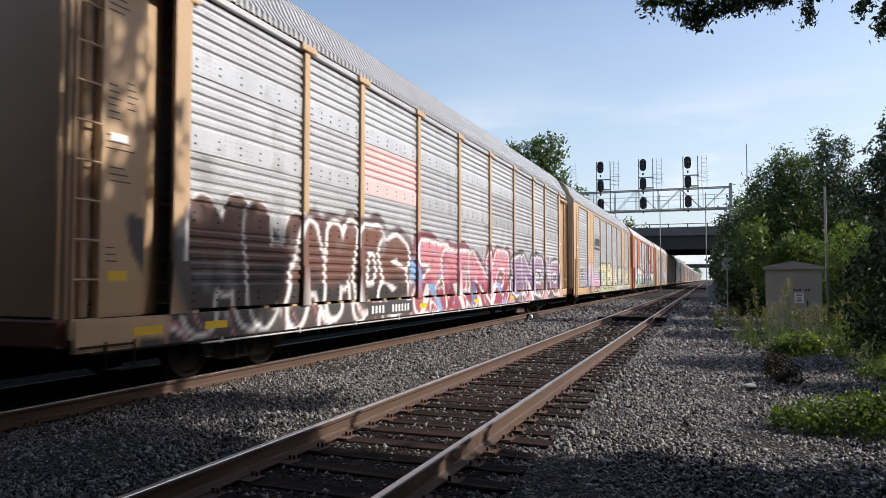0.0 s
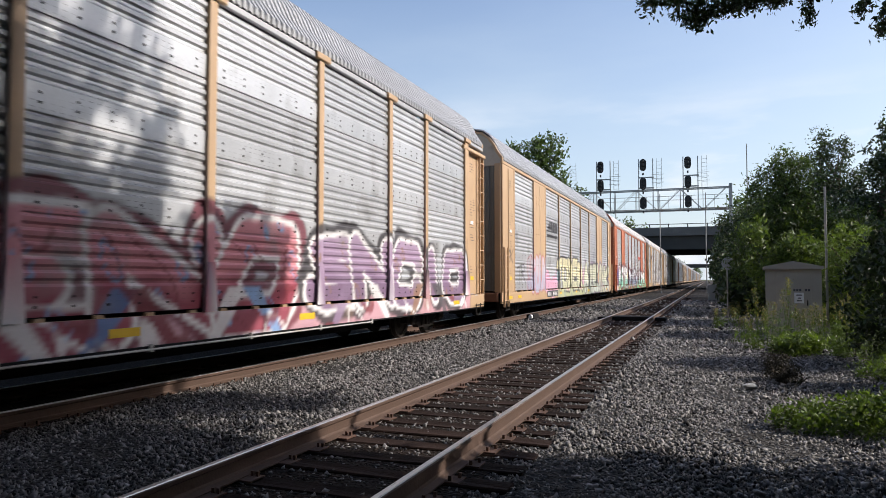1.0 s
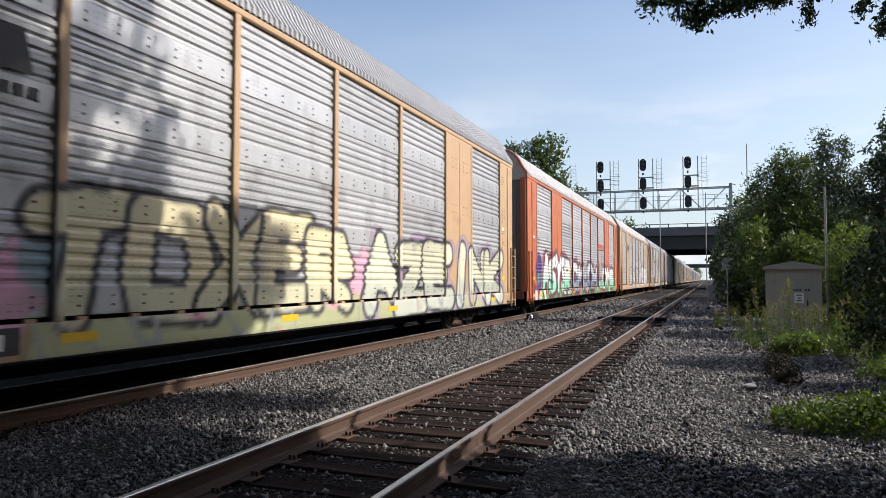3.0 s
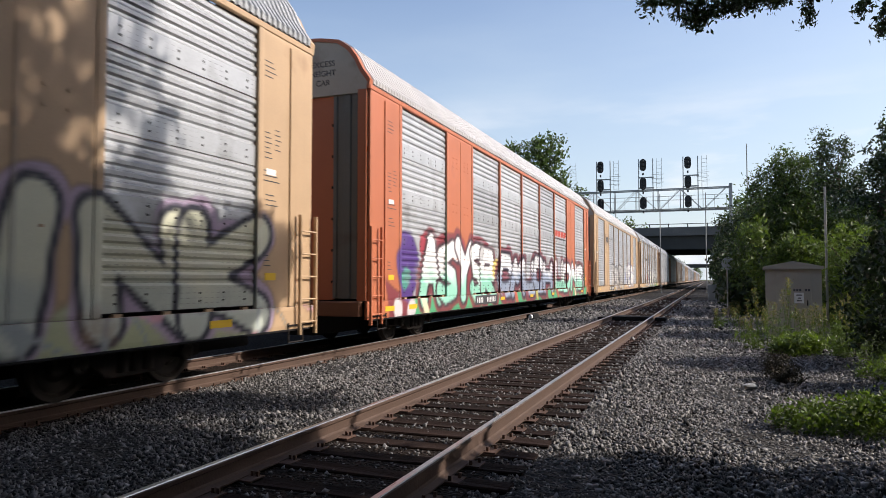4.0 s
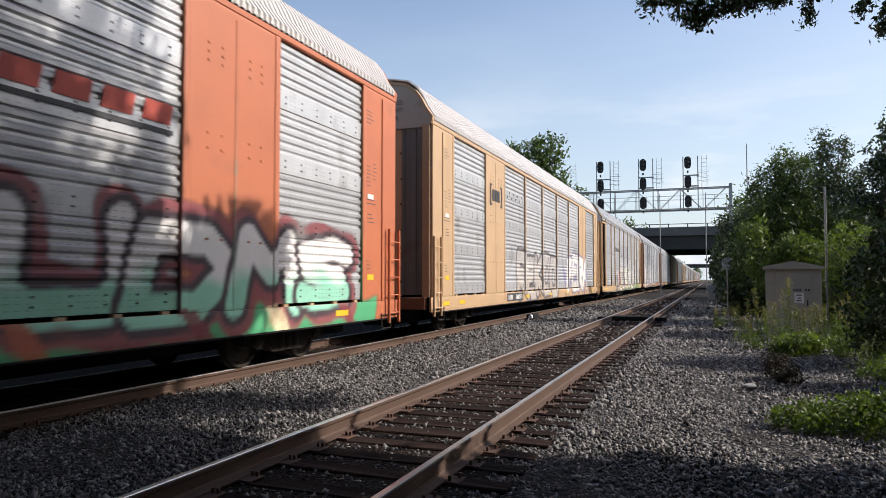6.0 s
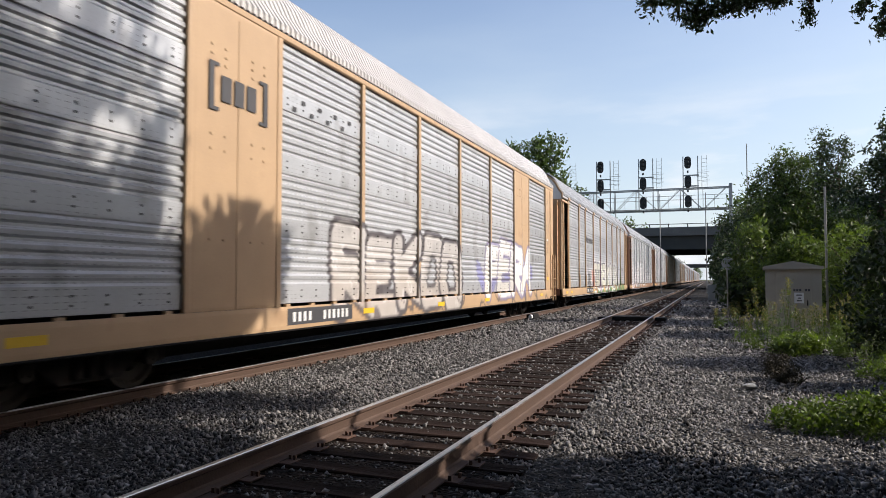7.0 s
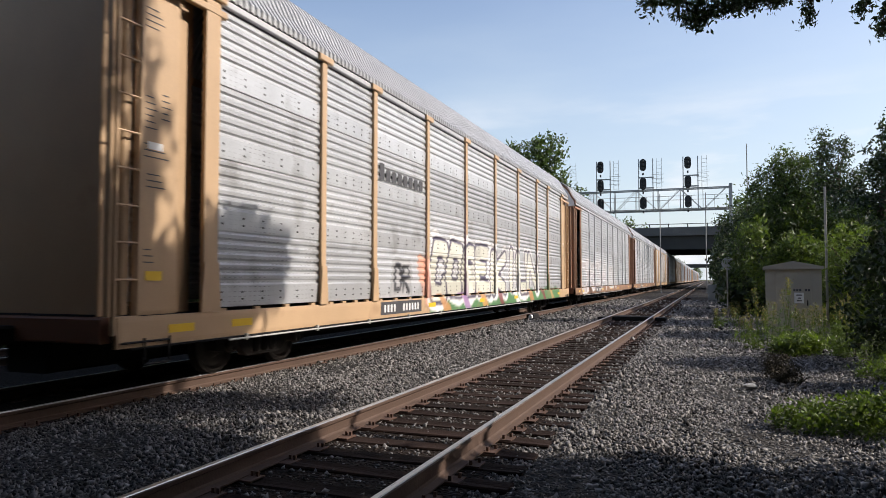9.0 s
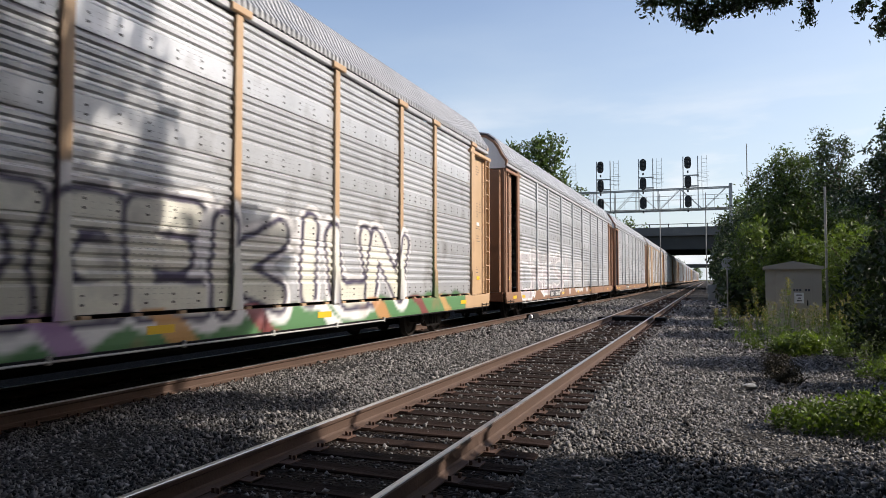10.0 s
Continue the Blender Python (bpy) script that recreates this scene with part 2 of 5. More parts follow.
# ---- mesh helpers ----
class Shape:
    """Collects vertices and faces of one mesh."""

    def __init__(self):
        self.v, self.f, self.c = [], [], []

    def add(self, verts, faces):
        o = len(self.v)
        self.v += [tuple(p) for p in verts]
        self.f += [tuple(i + o for i in q) for q in faces]
        return self

    def box(self, x0, x1, y0, y1, z0, z1, cut=0.0):
        """A box; cut chamfers its four long edges along the longest axis."""
        if cut <= 0:
            self.add([(x, y, z) for x in (x0, x1) for y in (y0, y1) for z in (z0, z1)],
                     [(0, 1, 3, 2), (4, 6, 7, 5), (0, 4, 5, 1), (2, 3, 7, 6), (0, 2, 6, 4), (1, 5, 7, 3)])
            return self
        size = (x1 - x0, y1 - y0, z1 - z0)
        k = size.index(max(size))
        lo, hi = [x0, y0, z0], [x1, y1, z1]
        a, b = [(1, 2), (2, 0), (0, 1)][k]
        ring = [(lo[a] + cut, lo[b]), (hi[a] - cut, lo[b]), (hi[a], lo[b] + cut), (hi[a], hi[b] - cut), (hi[a] - cut, hi[b]), (lo[a] + cut, hi[b]), (lo[a], hi[b] - cut), (lo[a], lo[b] + cut)]
        verts = []
        for end in (lo[k], hi[k]):
            for p, q in ring:
                co = [0, 0, 0]
                co[k], co[a], co[b] = end, p, q
                verts.append(co)
        faces = [(i, (i + 1) % 8, (i + 1) % 8 + 8, i + 8) for i in range(8)] + [tuple(range(7, -1, -1)), tuple(range(8, 16))]
        return self.add(verts, faces)

    def tube(self, a, b, r, r2=None, n=8, caps=True):
        a, b = Vector(a), Vector(b)
        r2 = r if r2 is None else r2
        d = (b - a).normalized()
        u = d.orthogonal().normalized()
        w = d.cross(u)
        vs = [p + (u * math.cos(i * math.tau / n) + w * math.sin(i * math.tau / n)) * q for p, q in ((a, r), (b, r2)) for i in range(n)]
        fs = [(i, (i + 1) % n, (i + 1) % n + n, i + n) for i in range(n)]
        if caps:
            fs += [tuple(range(n - 1, -1, -1)), tuple(range(n, 2 * n))]
        return self.add(vs, fs)

    def disc_stack(self, axis_rows, n=20, along="x", at=(0, 0, 0)):
        """A turned shape: rows of (offset along the axis, radius)."""
        vs, fs = [], []
        for o, r in axis_rows:
            for i in range(n):
                c, s = math.cos(i * math.tau / n) * r, math.sin(i * math.tau / n) * r
                p = (o, c, s) if along == "x" else (c, s, o) if along == "z" else (s, o, c)
                vs.append((p[0] + at[0], p[1] + at[1], p[2] + at[2]))
        for j in range(len(axis_rows) - 1):
            fs += [(j * n + i, j * n + (i + 1) % n, (j + 1) * n + (i + 1) % n, (j + 1) * n + i) for i in range(n)]
        fs += [tuple(range(n - 1, -1, -1)), tuple(range((len(axis_rows) - 1) * n, len(axis_rows) * n))]
        return self.add(vs, fs)

    def extrude(self, ring, y0, y1, closed=True):
        """A cross-section of (x, z) drawn along y."""
        n = len(ring)
        vs = [(x, y, z) for y in (y0, y1) for x, z in ring]
        fs = [(i, (i + 1) % n, (i + 1) % n + n, i + n) for i in range(n if closed else n - 1)]
        if closed:
            fs += [tuple(range(n - 1, -1, -1)), tuple(range(n, 2 * n))]
        return self.add(vs, fs)

    def mesh(self, name, mat, smooth=False):
        me = bpy.data.meshes.new(name)
        me.from_pydata([tuple(p) for p in self.v], [], self.f)
        bm = bmesh.new()
        bm.from_mesh(me)
        bmesh.ops.recalc_face_normals(bm, faces=bm.faces)
        bm.to_mesh(me)
        bm.free()
        if smooth:
            me.polygons.foreach_set("use_smooth", [True] * len(me.polygons))
        if mat:
            me.materials.append(mat)
        return me


def part(name, data, parent, label="", at=None):
    """Links a mesh as one object under a thing or part."""
    ob = new(name, data)
    ob.parent = parent
    if at is not None:
        ob.matrix_basis = at
    if label:
        tagged(ob, label)
    return ob


def thing(name, label, category, at=None, group="", kind="", data=None):
    ob = new(name, data)
    if at is not None:
        ob.matrix_basis = at
    return tagged(ob, label, category, group, kind)


# ---- ground and tracks ----
RAIL_TOP = 0.18
NEAR_X, FAR_X, THIRD_X = -2.74, -7.62, -12.4


BED = [(5.6, -0.5), (4.4, -0.16), (2.6, -0.07), (0.5, -0.05), (-0.8, -0.03), (-1.36, -0.015), (-1.46, -0.04), (-3.82, -0.035), (-4.0, 0.012), (-5.0, 0.03), (-6.3, 0.02), (-6.65, -0.01), (-8.6, -0.01), (-8.9, 0.01), (-14.4, -0.05), (-15.6, -0.5)]


def ground_sheet():
    s = Shape()
    xs, ys = [-1500, -120, -30, -16, 4, 12, 40, 120, 1500], [-200, -20, 0, 20, 60, 120, 300, 900, 3000]
    vs = [(x, y, -0.30) for y in ys for x in xs]
    n = len(xs)
    fs = [(j * n + i, j * n + i + 1, (j + 1) * n + i + 1, (j + 1) * n + i) for j in range(len(ys) - 1) for i in range(n - 1)]
    s.add(vs, fs)
    thing("ground", "rough ground of dirt and sparse grass beside the tracks", "ground", kind="structure", data=s.mesh("ground", M["soil"]))
    b = Shape()
    b.extrude(BED, -40, 700)
    thing("ballast_bed", "grey crushed-stone ballast bed under the railway tracks", "ballast", kind="structure", data=b.mesh("ballast_bed", M["bed"]))
    c = Shape().box(-3.78, -1.70, -10, 120, -0.03, -0.022)
    # dark strips beneath and beyond the train: its shade put into the ground colour
    c.box(-8.55, -6.7, -30, 200, -0.012, 0.004)
    c.box(-14.3, -9.0, -30, 200, 0.0, 0.03)
    thing("crib_dirt", "oily brown dirt between the near ties, dark strips for shade under the train", "dirt", kind="structure", data=c.mesh("crib_dirt", M["crib"]))


def rail_ring(x):
    half = [(0.075, 0.0), (0.075, 0.012), (0.02, 0.03), (0.009, 0.05), (0.009, 0.125), (0.034, 0.142), (0.036, 0.165), (0.03, 0.172)]
    return [(x + a, b) for a, b in half] + [(x - a, b) for a, b in reversed(half)]


def track(name, cx, y0, y1, tie_from, tie_to, label):
    root = thing(name, label, "railway track", kind="structure")
    for side in (-1, 1):
        x = cx + side * 0.7525
        s = Shape().extrude(rail_ring(x), y0, y1)
        r = part("rail", s.mesh("rail", M["railside"]), root, "rusty brown steel rail")
        h = Shape().extrude([(x + 0.026, 0.1725), (x + 0.022, 0.18), (x - 0.022, 0.18), (x - 0.026, 0.1725)], y0, y1)
        part("rail_head", h.mesh("rail_head", M["railtop"]), r, "polished bright running surface")
    if tie_to <= tie_from:
        return root
    rnd = random.Random(5)
    variants = []
    for k in range(6):
        s = Shape()
        seg = 7
        ring_n = 8
        w, vs, fs = 0.115, [], []
        for j in range(seg):
            x = -1.3 + 2.6 * j / (seg - 1)
            dz, dw = rnd.uniform(-0.008, 0.004), rnd.uniform(-0.008, 0.004)
            for a, b in ((-w - dw, -0.18), (w + dw, -0.18), (w + dw, -0.012 + dz), (w * 0.9 + dw, dz), (w * 0.25, dz - rnd.uniform(0, 0.012)), (-w * 0.3, dz - rnd.uniform(0, 0.012)), (-w * 0.9 - dw, dz), (-w - dw, -0.012 + dz)):
                vs.append((x, a, b))
        for j in range(seg - 1):
            fs += [(j * ring_n + i, j * ring_n + (i + 1) % ring_n, (j + 1) * ring_n + (i + 1) % ring_n, (j + 1) * ring_n + i) for i in range(ring_n)]
        fs += [tuple(range(7, -1, -1)), tuple(range((seg - 1) * ring_n, seg * ring_n))]
        variants.append(s.add(vs, fs).mesh("tie", M["tie"]))
    pl = Shape()
    for side in (-1, 1):
        pl.box(side * 0.7525 - 0.19, side * 0.7525 + 0.19, -0.095, 0.095, -0.004, 0.0075, 0.003)
        for a in (-0.115, 0.105, -0.15, 0.15):
            q = rnd.choice((-0.05, 0.05))
            pl.box(side * 0.7525 + a - 0.012, side * 0.7525 + a + 0.012, q - 0.012, q + 0.012, 0.0, 0.045)
    plate = pl.mesh("tie_plates", M["plate"])
    y = tie_from
    while y < tie_to:
        t = part("tie", rnd.choice(variants), root, at=pose(cx + rnd.uniform(-0.06, 0.06), y + rnd.uniform(-0.03, 0.03), rnd.uniform(-0.012, 0.0), 0, rnd.uniform(-0.3, 0.3), rnd.uniform(-1.5, 1.5)))
        part("tie_plate_pair", plate, t, at=pose(cx - t.location.x, 0, -t.location.z, 0, 0, 0))
        y += 0.497
    return root


# ---- train ----
CAR_PITCH, CAR_LEN, SPEED, FIRST_Y = 28.6, 26.9, 12.65, 5.29
BAYS = [1.64, 4.52, 6.49] + [6.49 + 2.784 * k for k in range(1, 6)] + [22.38, 25.26]
HALF = 1.52
PANEL_ROWS = [(1.0, 2.03), (2.03, 3.02), (3.02, 4.02), (4.02, 5.07)]
CACHE = {}


def panel_profile(z0, z1):
    """Depth of a side sheet over its height: five ribs above, a flat lapped band below."""
    h = z1 - z0
    rows = [(0.0, 0.020), (0.012, 0.022), (0.05 * h, 0.024), (0.29 * h, 0.032)]
    n = 5
    a = 0.32 * h
    step = (h - 0.01 - a) / n
    for k in range(n):
        b = a + k * step
        rows += [(b, 0.0), (b + 0.22 * step, 0.0), (b + 0.42 * step, 0.028), (b + 0.76 * step, 0.032), (b + 0.95 * step, 0.008)]
    rows.append((h, 0.002))
    return [(z0 + a2, d) for a2, d in rows]


def painted(me, verts, paint):
    """Writes the spray paint of a car's side into a colour layer of the mesh."""
    layer = me.color_attributes.new("paint", "FLOAT_COLOR", "POINT")
    rgba = np.zeros((len(me.vertices), 4), dtype=np.float32)
    if paint is not None:
        co = np.zeros(len(me.vertices) * 3)
        me.vertices.foreach_get("co", co)
        co = co.reshape(-1, 3)
        rgba[:] = paint(co[:, 1], co[:, 2])
    layer.data.foreach_set("color", rgba.ravel())


def panel_mesh(y0, y1, row, paint=None):
    key = ("panel", round(y1 - y0, 3), row)
    if paint is None and key in CACHE:
        return CACHE[key]
    z0, z1 = PANEL_ROWS[row]
    prof = panel_profile(z0, z1)
    if paint:
        fine = [prof[0]]
        for z, d in prof[1:]:
            za, da = fine[-1]
            cuts = max(1, int((z - za) / 0.042))
            fine += [(za + (z - za) * k / cuts, da + (d - da) * k / cuts) for k in range(1, cuts + 1)]
        prof = fine
    base = y0 if paint else 0.0
    n = max(2, int((y1 - y0) / 0.045)) if paint else 2
    ys = np.linspace(0, y1 - y0, n) + base
    vs = [(HALF - 0.06 + d, y, z) for z, d in prof for y in ys]
    fs = [(j * n + i, j * n + i + 1, (j + 1) * n + i + 1, (j + 1) * n + i) for j in range(len(prof) - 1) for i in range(n - 1)]
    me = bpy.data.meshes.new("side_panel")
    me.from_pydata(vs, [], fs)
    me.materials.append(M["galv"])
    painted(me, vs, paint)
    if paint is None:
        CACHE[key] = me
    return me


def rivets(y0, y1):
    key = ("rivet", round(y1 - y0, 2))
    if key not in CACHE:
        s = Shape()
        for z0, z1 in PANEL_ROWS:
            for dz in (0.10, 0.2):
                n = 6
                for k in range(n):
                    y = (y1 - y0) * (k + 0.5) / n
                    d = 0.024
                    s.box(HALF - 0.06 + d - 0.004, HALF - 0.06 + d + 0.012, y - 0.013, y + 0.013, z0 + dz - 0.012, z0 + dz + 0.012)
        CACHE[key] = s.mesh("riveting", M["truck"])
    return CACHE[key]


def slab_mesh(name, mat, x0, x1, y0, y1, z0, z1, paint=None, step=0.05, cut=0.012):
    """A sheet or bar with rounded long edges; finely divided where it carries spray paint."""
    if paint is None:
        s = Shape().box(x0, x1, y0, y1, z0, z1, cut)
        me = s.mesh(name, mat)
        painted(me, None, None)
        return me
    ny, nz = max(2, int((y1 - y0) / step) + 1), max(2, int((z1 - z0) / step) + 1)
    s = Shape().box(x0, x1 - 0.006, y0, y1, z0, z1)
    ys, zs = np.linspace(y0, y1, ny), np.linspace(z0, z1, nz)
    vs = [(x1 - (0.006 if i in (0, ny - 1) or j in (0, nz - 1) else 0.0), y, z) for j, z in enumerate(zs) for i, y in enumerate(ys)]
    s.add(vs, [(j * ny + i, j * ny + i + 1, (j + 1) * ny + i + 1, (j + 1) * ny + i) for j in range(nz - 1) for i in range(ny - 1)])
    me = s.mesh(name, mat)
    painted(me, None, paint)
    return me


ROOF_LINE = [(1.52, 5.2), (1.53, 5.27), (1.36, 5.5), (1.24, 5.74), (1.08, 5.95), (0.84, 6.12), (0.4, 6.2), (0.0, 6.22)]


def arch(inset, bottom):
    """The roof's outline set in by a little and closed along a level line."""
    right = [(1.5 - inset, bottom)] + [(x - inset if x > 0.2 else x, z - inset) for x, z in ROOF_LINE[1:]]
    return right + [(-x, z) for x, z in reversed(right[:-1])]


def roof_mesh():
    if "roof" not in CACHE:
        prof = ROOF_LINE
        prof = prof + [(-x, z) for x, z in reversed(prof[:-1])]
        ys, off = [], []
        y = 0.3
        while y < CAR_LEN - 0.35:
            ys += [y, y + 0.02, y + 0.085, y + 0.105]
            off += [0.0, 0.032, 0.032, 0.0]
            y += 0.14
        n = len(prof)
        vs = [(x * (1 + o * 0.55), yy, z + o * (0.3 if k in (0, n - 1) else 1.0)) for yy, o in zip(ys, off) for k, (x, z) in enumerate(prof)]
        fs = [(j * n + i, j * n + i + 1, (j + 1) * n + i + 1, (j + 1) * n + i) for j in range(len(ys) - 1) for i in range(n - 1)]
        s = Shape().add(vs, fs)
        CACHE["roof"] = s.mesh("roof", M["roof"])
    return CACHE["roof"]


def truck_meshes():
    if "truck" not in CACHE:
        s = Shape()
        for x in (-1.0, 1.0):
            ring = [(-1.15, 0.36), (-1.15, 0.56), (-0.85, 0.6), (-0.45, 0.74), (0.45, 0.74), (0.85, 0.6), (1.15, 0.56), (1.15, 0.36), (0.98, 0.33), (0.7, 0.45), (0.42, 0.22), (-0.42, 0.22), (-0.7, 0.45), (-0.98, 0.33)]
            n = len(ring)
            vs = [(x + dx, y, z) for dx in (-0.07, 0.07) for y, z in ring]
            s.add(vs, [(i, (i + 1) % n, (i + 1) % n + n, i + n) for i in range(n)] + [tuple(range(n)), tuple(range(n, 2 * n))])
            for k in range(3):
                s.tube((x + 0.05, -0.2 + 0.2 * k, 0.27), (x + 0.05, -0.2 + 0.2 * k, 0.6), 0.085, n=10)
        s.box(-1.15, 1.15, -0.2, 0.2, 0.5, 0.72)
        CACHE["truck"] = s.mesh("side_frame", M["truck"])
        w = Shape()
        for sd in (-1, 1):
            w.disc_stack([(sd * 0.68, 0.16), (sd * 0.69, 0.445), (sd * 0.715, 0.445), (sd * 0.72, 0.42), (sd * 0.81, 0.415), (sd * 0.81, 0.36), (sd * 0.77, 0.32), (sd * 0.77, 0.2), (sd * 0.82, 0.15), (sd * 0.83, 0.09), (sd * 1.1, 0.085)], 24)
            w.disc_stack([(sd * 1.06, 0.11), (sd * 1.13, 0.11), (sd * 1.14, 0.09)], 14)
            for k in range(3):
                a = k * math.tau / 3
                w.box(sd * 1.14 - 0.012, sd * 1.14 + 0.012, math.cos(a) * 0.055 - 0.014, math.cos(a) * 0.055 + 0.014, math.sin(a) * 0.055 - 0.014, math.sin(a) * 0.055 + 0.014)
        w.tube((-0.7, 0, 0), (0.7, 0, 0), 0.08)
        CACHE["wheelset"] = w.mesh("wheelset", M["wheel"])
    return CACHE["truck"], CACHE["wheelset"]


def bars(mat, x, y0, z0, cells, height, width, gap):
    """Short bars the size of stencilled characters; a blank cell is a space."""
    s = Shape()
    y = y0
    for c in cells:
        if c != " ":
            k = 0.55 if c == "i" else 1.0
            s.box(x, x + 0.003, y, y + width * k, z0, z0 + height * (0.78 if c in "ai" else 1.0))
        y += width + gap
    return s.mesh("stencil_mark", mat)


def ladder(root, y0, y1, x, z0, z1, step, mat, name="ladder"):
    s = Shape()
    for y in (y0, y1):
        s.box(x - 0.02, x + 0.035, y - 0.022, y + 0.022, z0, z1, 0.006)
    lad = part(name, s.mesh(name, mat), root)
    painted(lad.data, None, None)
    r = Shape().tube((x + 0.02, 0, 0), (x + 0.02, y1 - y0, 0), 0.014, n=6)
    rm = r.mesh("rung", mat)
    painted(rm, None, None)
    z = z0 + 0.2
    while z < z1 - 0.05:
        part("rung", rm, lad, at=pose(0, y0, z))
        z += step
    return lad


def data_marks(root, x, y):
    """Small stencilled data lines and labels on a corner sheet."""
    if "marks" not in CACHE:
        s = Shape()
        for col, top, rows, wide in ((0.0, 4.62, 4, 0.3), (0.02, 3.55, 6, 0.18), (0.28, 3.62, 5, 0.16), (0.0, 2.98, 3, 0.4), (0.05, 2.62, 3, 0.3), (0.02, 1.72, 3, 0.16)):
            for k in range(rows):
                z = top - 0.075 * k
                s.box(0, 0.003, col, col + wide * (0.7 + 0.3 * ((k * 7) % 3) / 2), z, z + 0.014)
        CACHE["marks"] = s.mesh("data_marking", M["ink"])
        CACHE["tag"] = Shape().box(0, 0.004, 0.06, 0.3, 2.93, 3.02).mesh("paper_tag", M["white"])
        CACHE["tag2"] = Shape().box(0, 0.004, 0.05, 0.32, 1.36, 1.47).mesh("warning_tag", M["yellow"])
    tagged(part("data_marking", CACHE["marks"], root, at=pose(x, y, 0)), kind="stuff")
    part("paper_tag", CACHE["tag"], root, "small white label", at=pose(x, y, 0))
    part("warning_tag", CACHE["tag2"], root, "yellow warning label", at=pose(x, y, 0))


def autorack(kind, trim, paint, label, wheels, extras=None, patches=None, plain_posts=False, pale_roof=False, lettered=False):
    """kind 'ribbed': tan or red shear sheets between the bays; kind 'posted': capped posts and a full-height ladder."""
    T = M[trim]
    root = thing("autorack_car", label, "railcar", group="autorack cars of the freight train")
    u = Shape()
    u.box(-0.33, 0.33, 0.25, CAR_LEN - 0.25, 0.26, 0.86, 0.03)
    u.box(-1.42, 1.42, 0.15, CAR_LEN - 0.15, 0.82, 0.94)
    for y in np.arange(5.6, CAR_LEN - 5.2, 1.7):
        u.box(-1.4, 1.4, y - 0.05, y + 0.05, 0.6, 0.84)
    for y in (9.2, 13.6):
        u.box(0.45, 0.95, y, y + 0.9, 0.42, 0.8, 0.05)
    u.tube((0.9, 6.0, 0.52), (0.9, 21.0, 0.52), 0.03)
    part("underframe", u.mesh("underframe", M["black"]), root, "black steel underframe in deep shade")
    # lower sheet of the side sill and its bright lower lip
    part("side_sill", slab_mesh("side_sill", T, HALF - 0.05, HALF + 0.01, 0.12, CAR_LEN - 0.12, 0.60, 0.95, paint), root)
    lip = Shape().box(HALF - 0.09, HALF + 0.03, 0.3, CAR_LEN - 0.3, 0.572, 0.598, 0.005)
    part("sill_lip", lip.mesh("sill_lip", M["black"]), root)
    part("far_sill", slab_mesh("far_sill", T, -HALF, -HALF + 0.06, 0.12, CAR_LEN - 0.12, 0.60, 0.95), root)
    farw = Shape()
    prof = [q for z0, z1 in PANEL_ROWS for q in panel_profile(z0, z1)]
    farw.add([(-HALF + 0.06 - d, y, z) for z, d in prof for y in (1.6, CAR_LEN - 1.6)], [(2 * j, 2 * j + 1, 2 * j + 3, 2 * j + 2) for j in range(len(prof) - 1)])
    fw = farw.mesh("far_side_sheet", M["galv"])
    painted(fw, None, None)
    part("far_side_sheet", fw, root)
    # top chord and roof
    part("top_chord", slab_mesh("top_chord", T if kind == "ribbed" else M["roof"], HALF - 0.07, HALF + 0.012, 0.2, CAR_LEN - 0.2, 5.09, 5.19), root)
    part("far_top_chord", slab_mesh("far_top_chord", T, -HALF, -HALF + 0.08, 0.2, CAR_LEN - 0.2, 5.05, 5.19), root)
    rm = roof_mesh()
    rise = 0.0 if trim == "orange" else 0.09
    if pale_roof:
        rm = rm.copy()
        rm.materials[0] = M["pale_roof"]
    part("roof", rm, root, at=Matrix.Translation((0, 0, -5.2 * rise)) @ Matrix.Diagonal((1, 1, 1 + rise, 1)), label="ribbed pale sheet-metal roof")
    for ya, yb in ((0.17, 0.3), (CAR_LEN - 0.3, CAR_LEN - 0.17)):
        hoop = Shape()
        out, inn = arch(-0.008, 5.1), arch(0.05, 5.1)
        n = len(out)
        hoop.add([(x, y, z) for y in (ya, yb) for ring in (out, inn) for x, z in ring],
                 [q for k in range(n - 1) for q in ((k, k + 1, n + k + 1, n + k), (2 * n + k, 3 * n + k, 3 * n + k + 1, 2 * n + k + 1), (k, 2 * n + k, 2 * n + k + 1, k + 1), (n + k, n + k + 1, 3 * n + k + 1, 3 * n + k))])
        hm = hoop.mesh("roof_hoop", T)
        painted(hm, None, None)
        part("roof_hoop", hm, root, "painted end hoop of the roof")
    for near in (True, False):
        ya, yb = (0.2, 0.27) if near else (CAR_LEN - 0.27, CAR_LEN - 0.2)
        gable = part("roof_end", Shape().extrude(arch(0.052, 5.03), ya, yb).mesh("roof_end", M["cream"] if kind == "ribbed" else M["white"]), root, "faded pale upper end panel")
        if near and lettered:
            for k, line in enumerate(("EXCESS", "HEIGHT", "CAR")):
                font = bpy.data.curves.new("end_lettering", "FONT")
                font.body, font.size, font.align_x, font.extrude = line, 0.165, "CENTER", 0.002
                font.materials.append(M["ink"])
                part("end_lettering", font, gable, "dark stencilled words", at=pose(0.47, 0.196, 5.62 - 0.19 * k, 90, 0, 0))
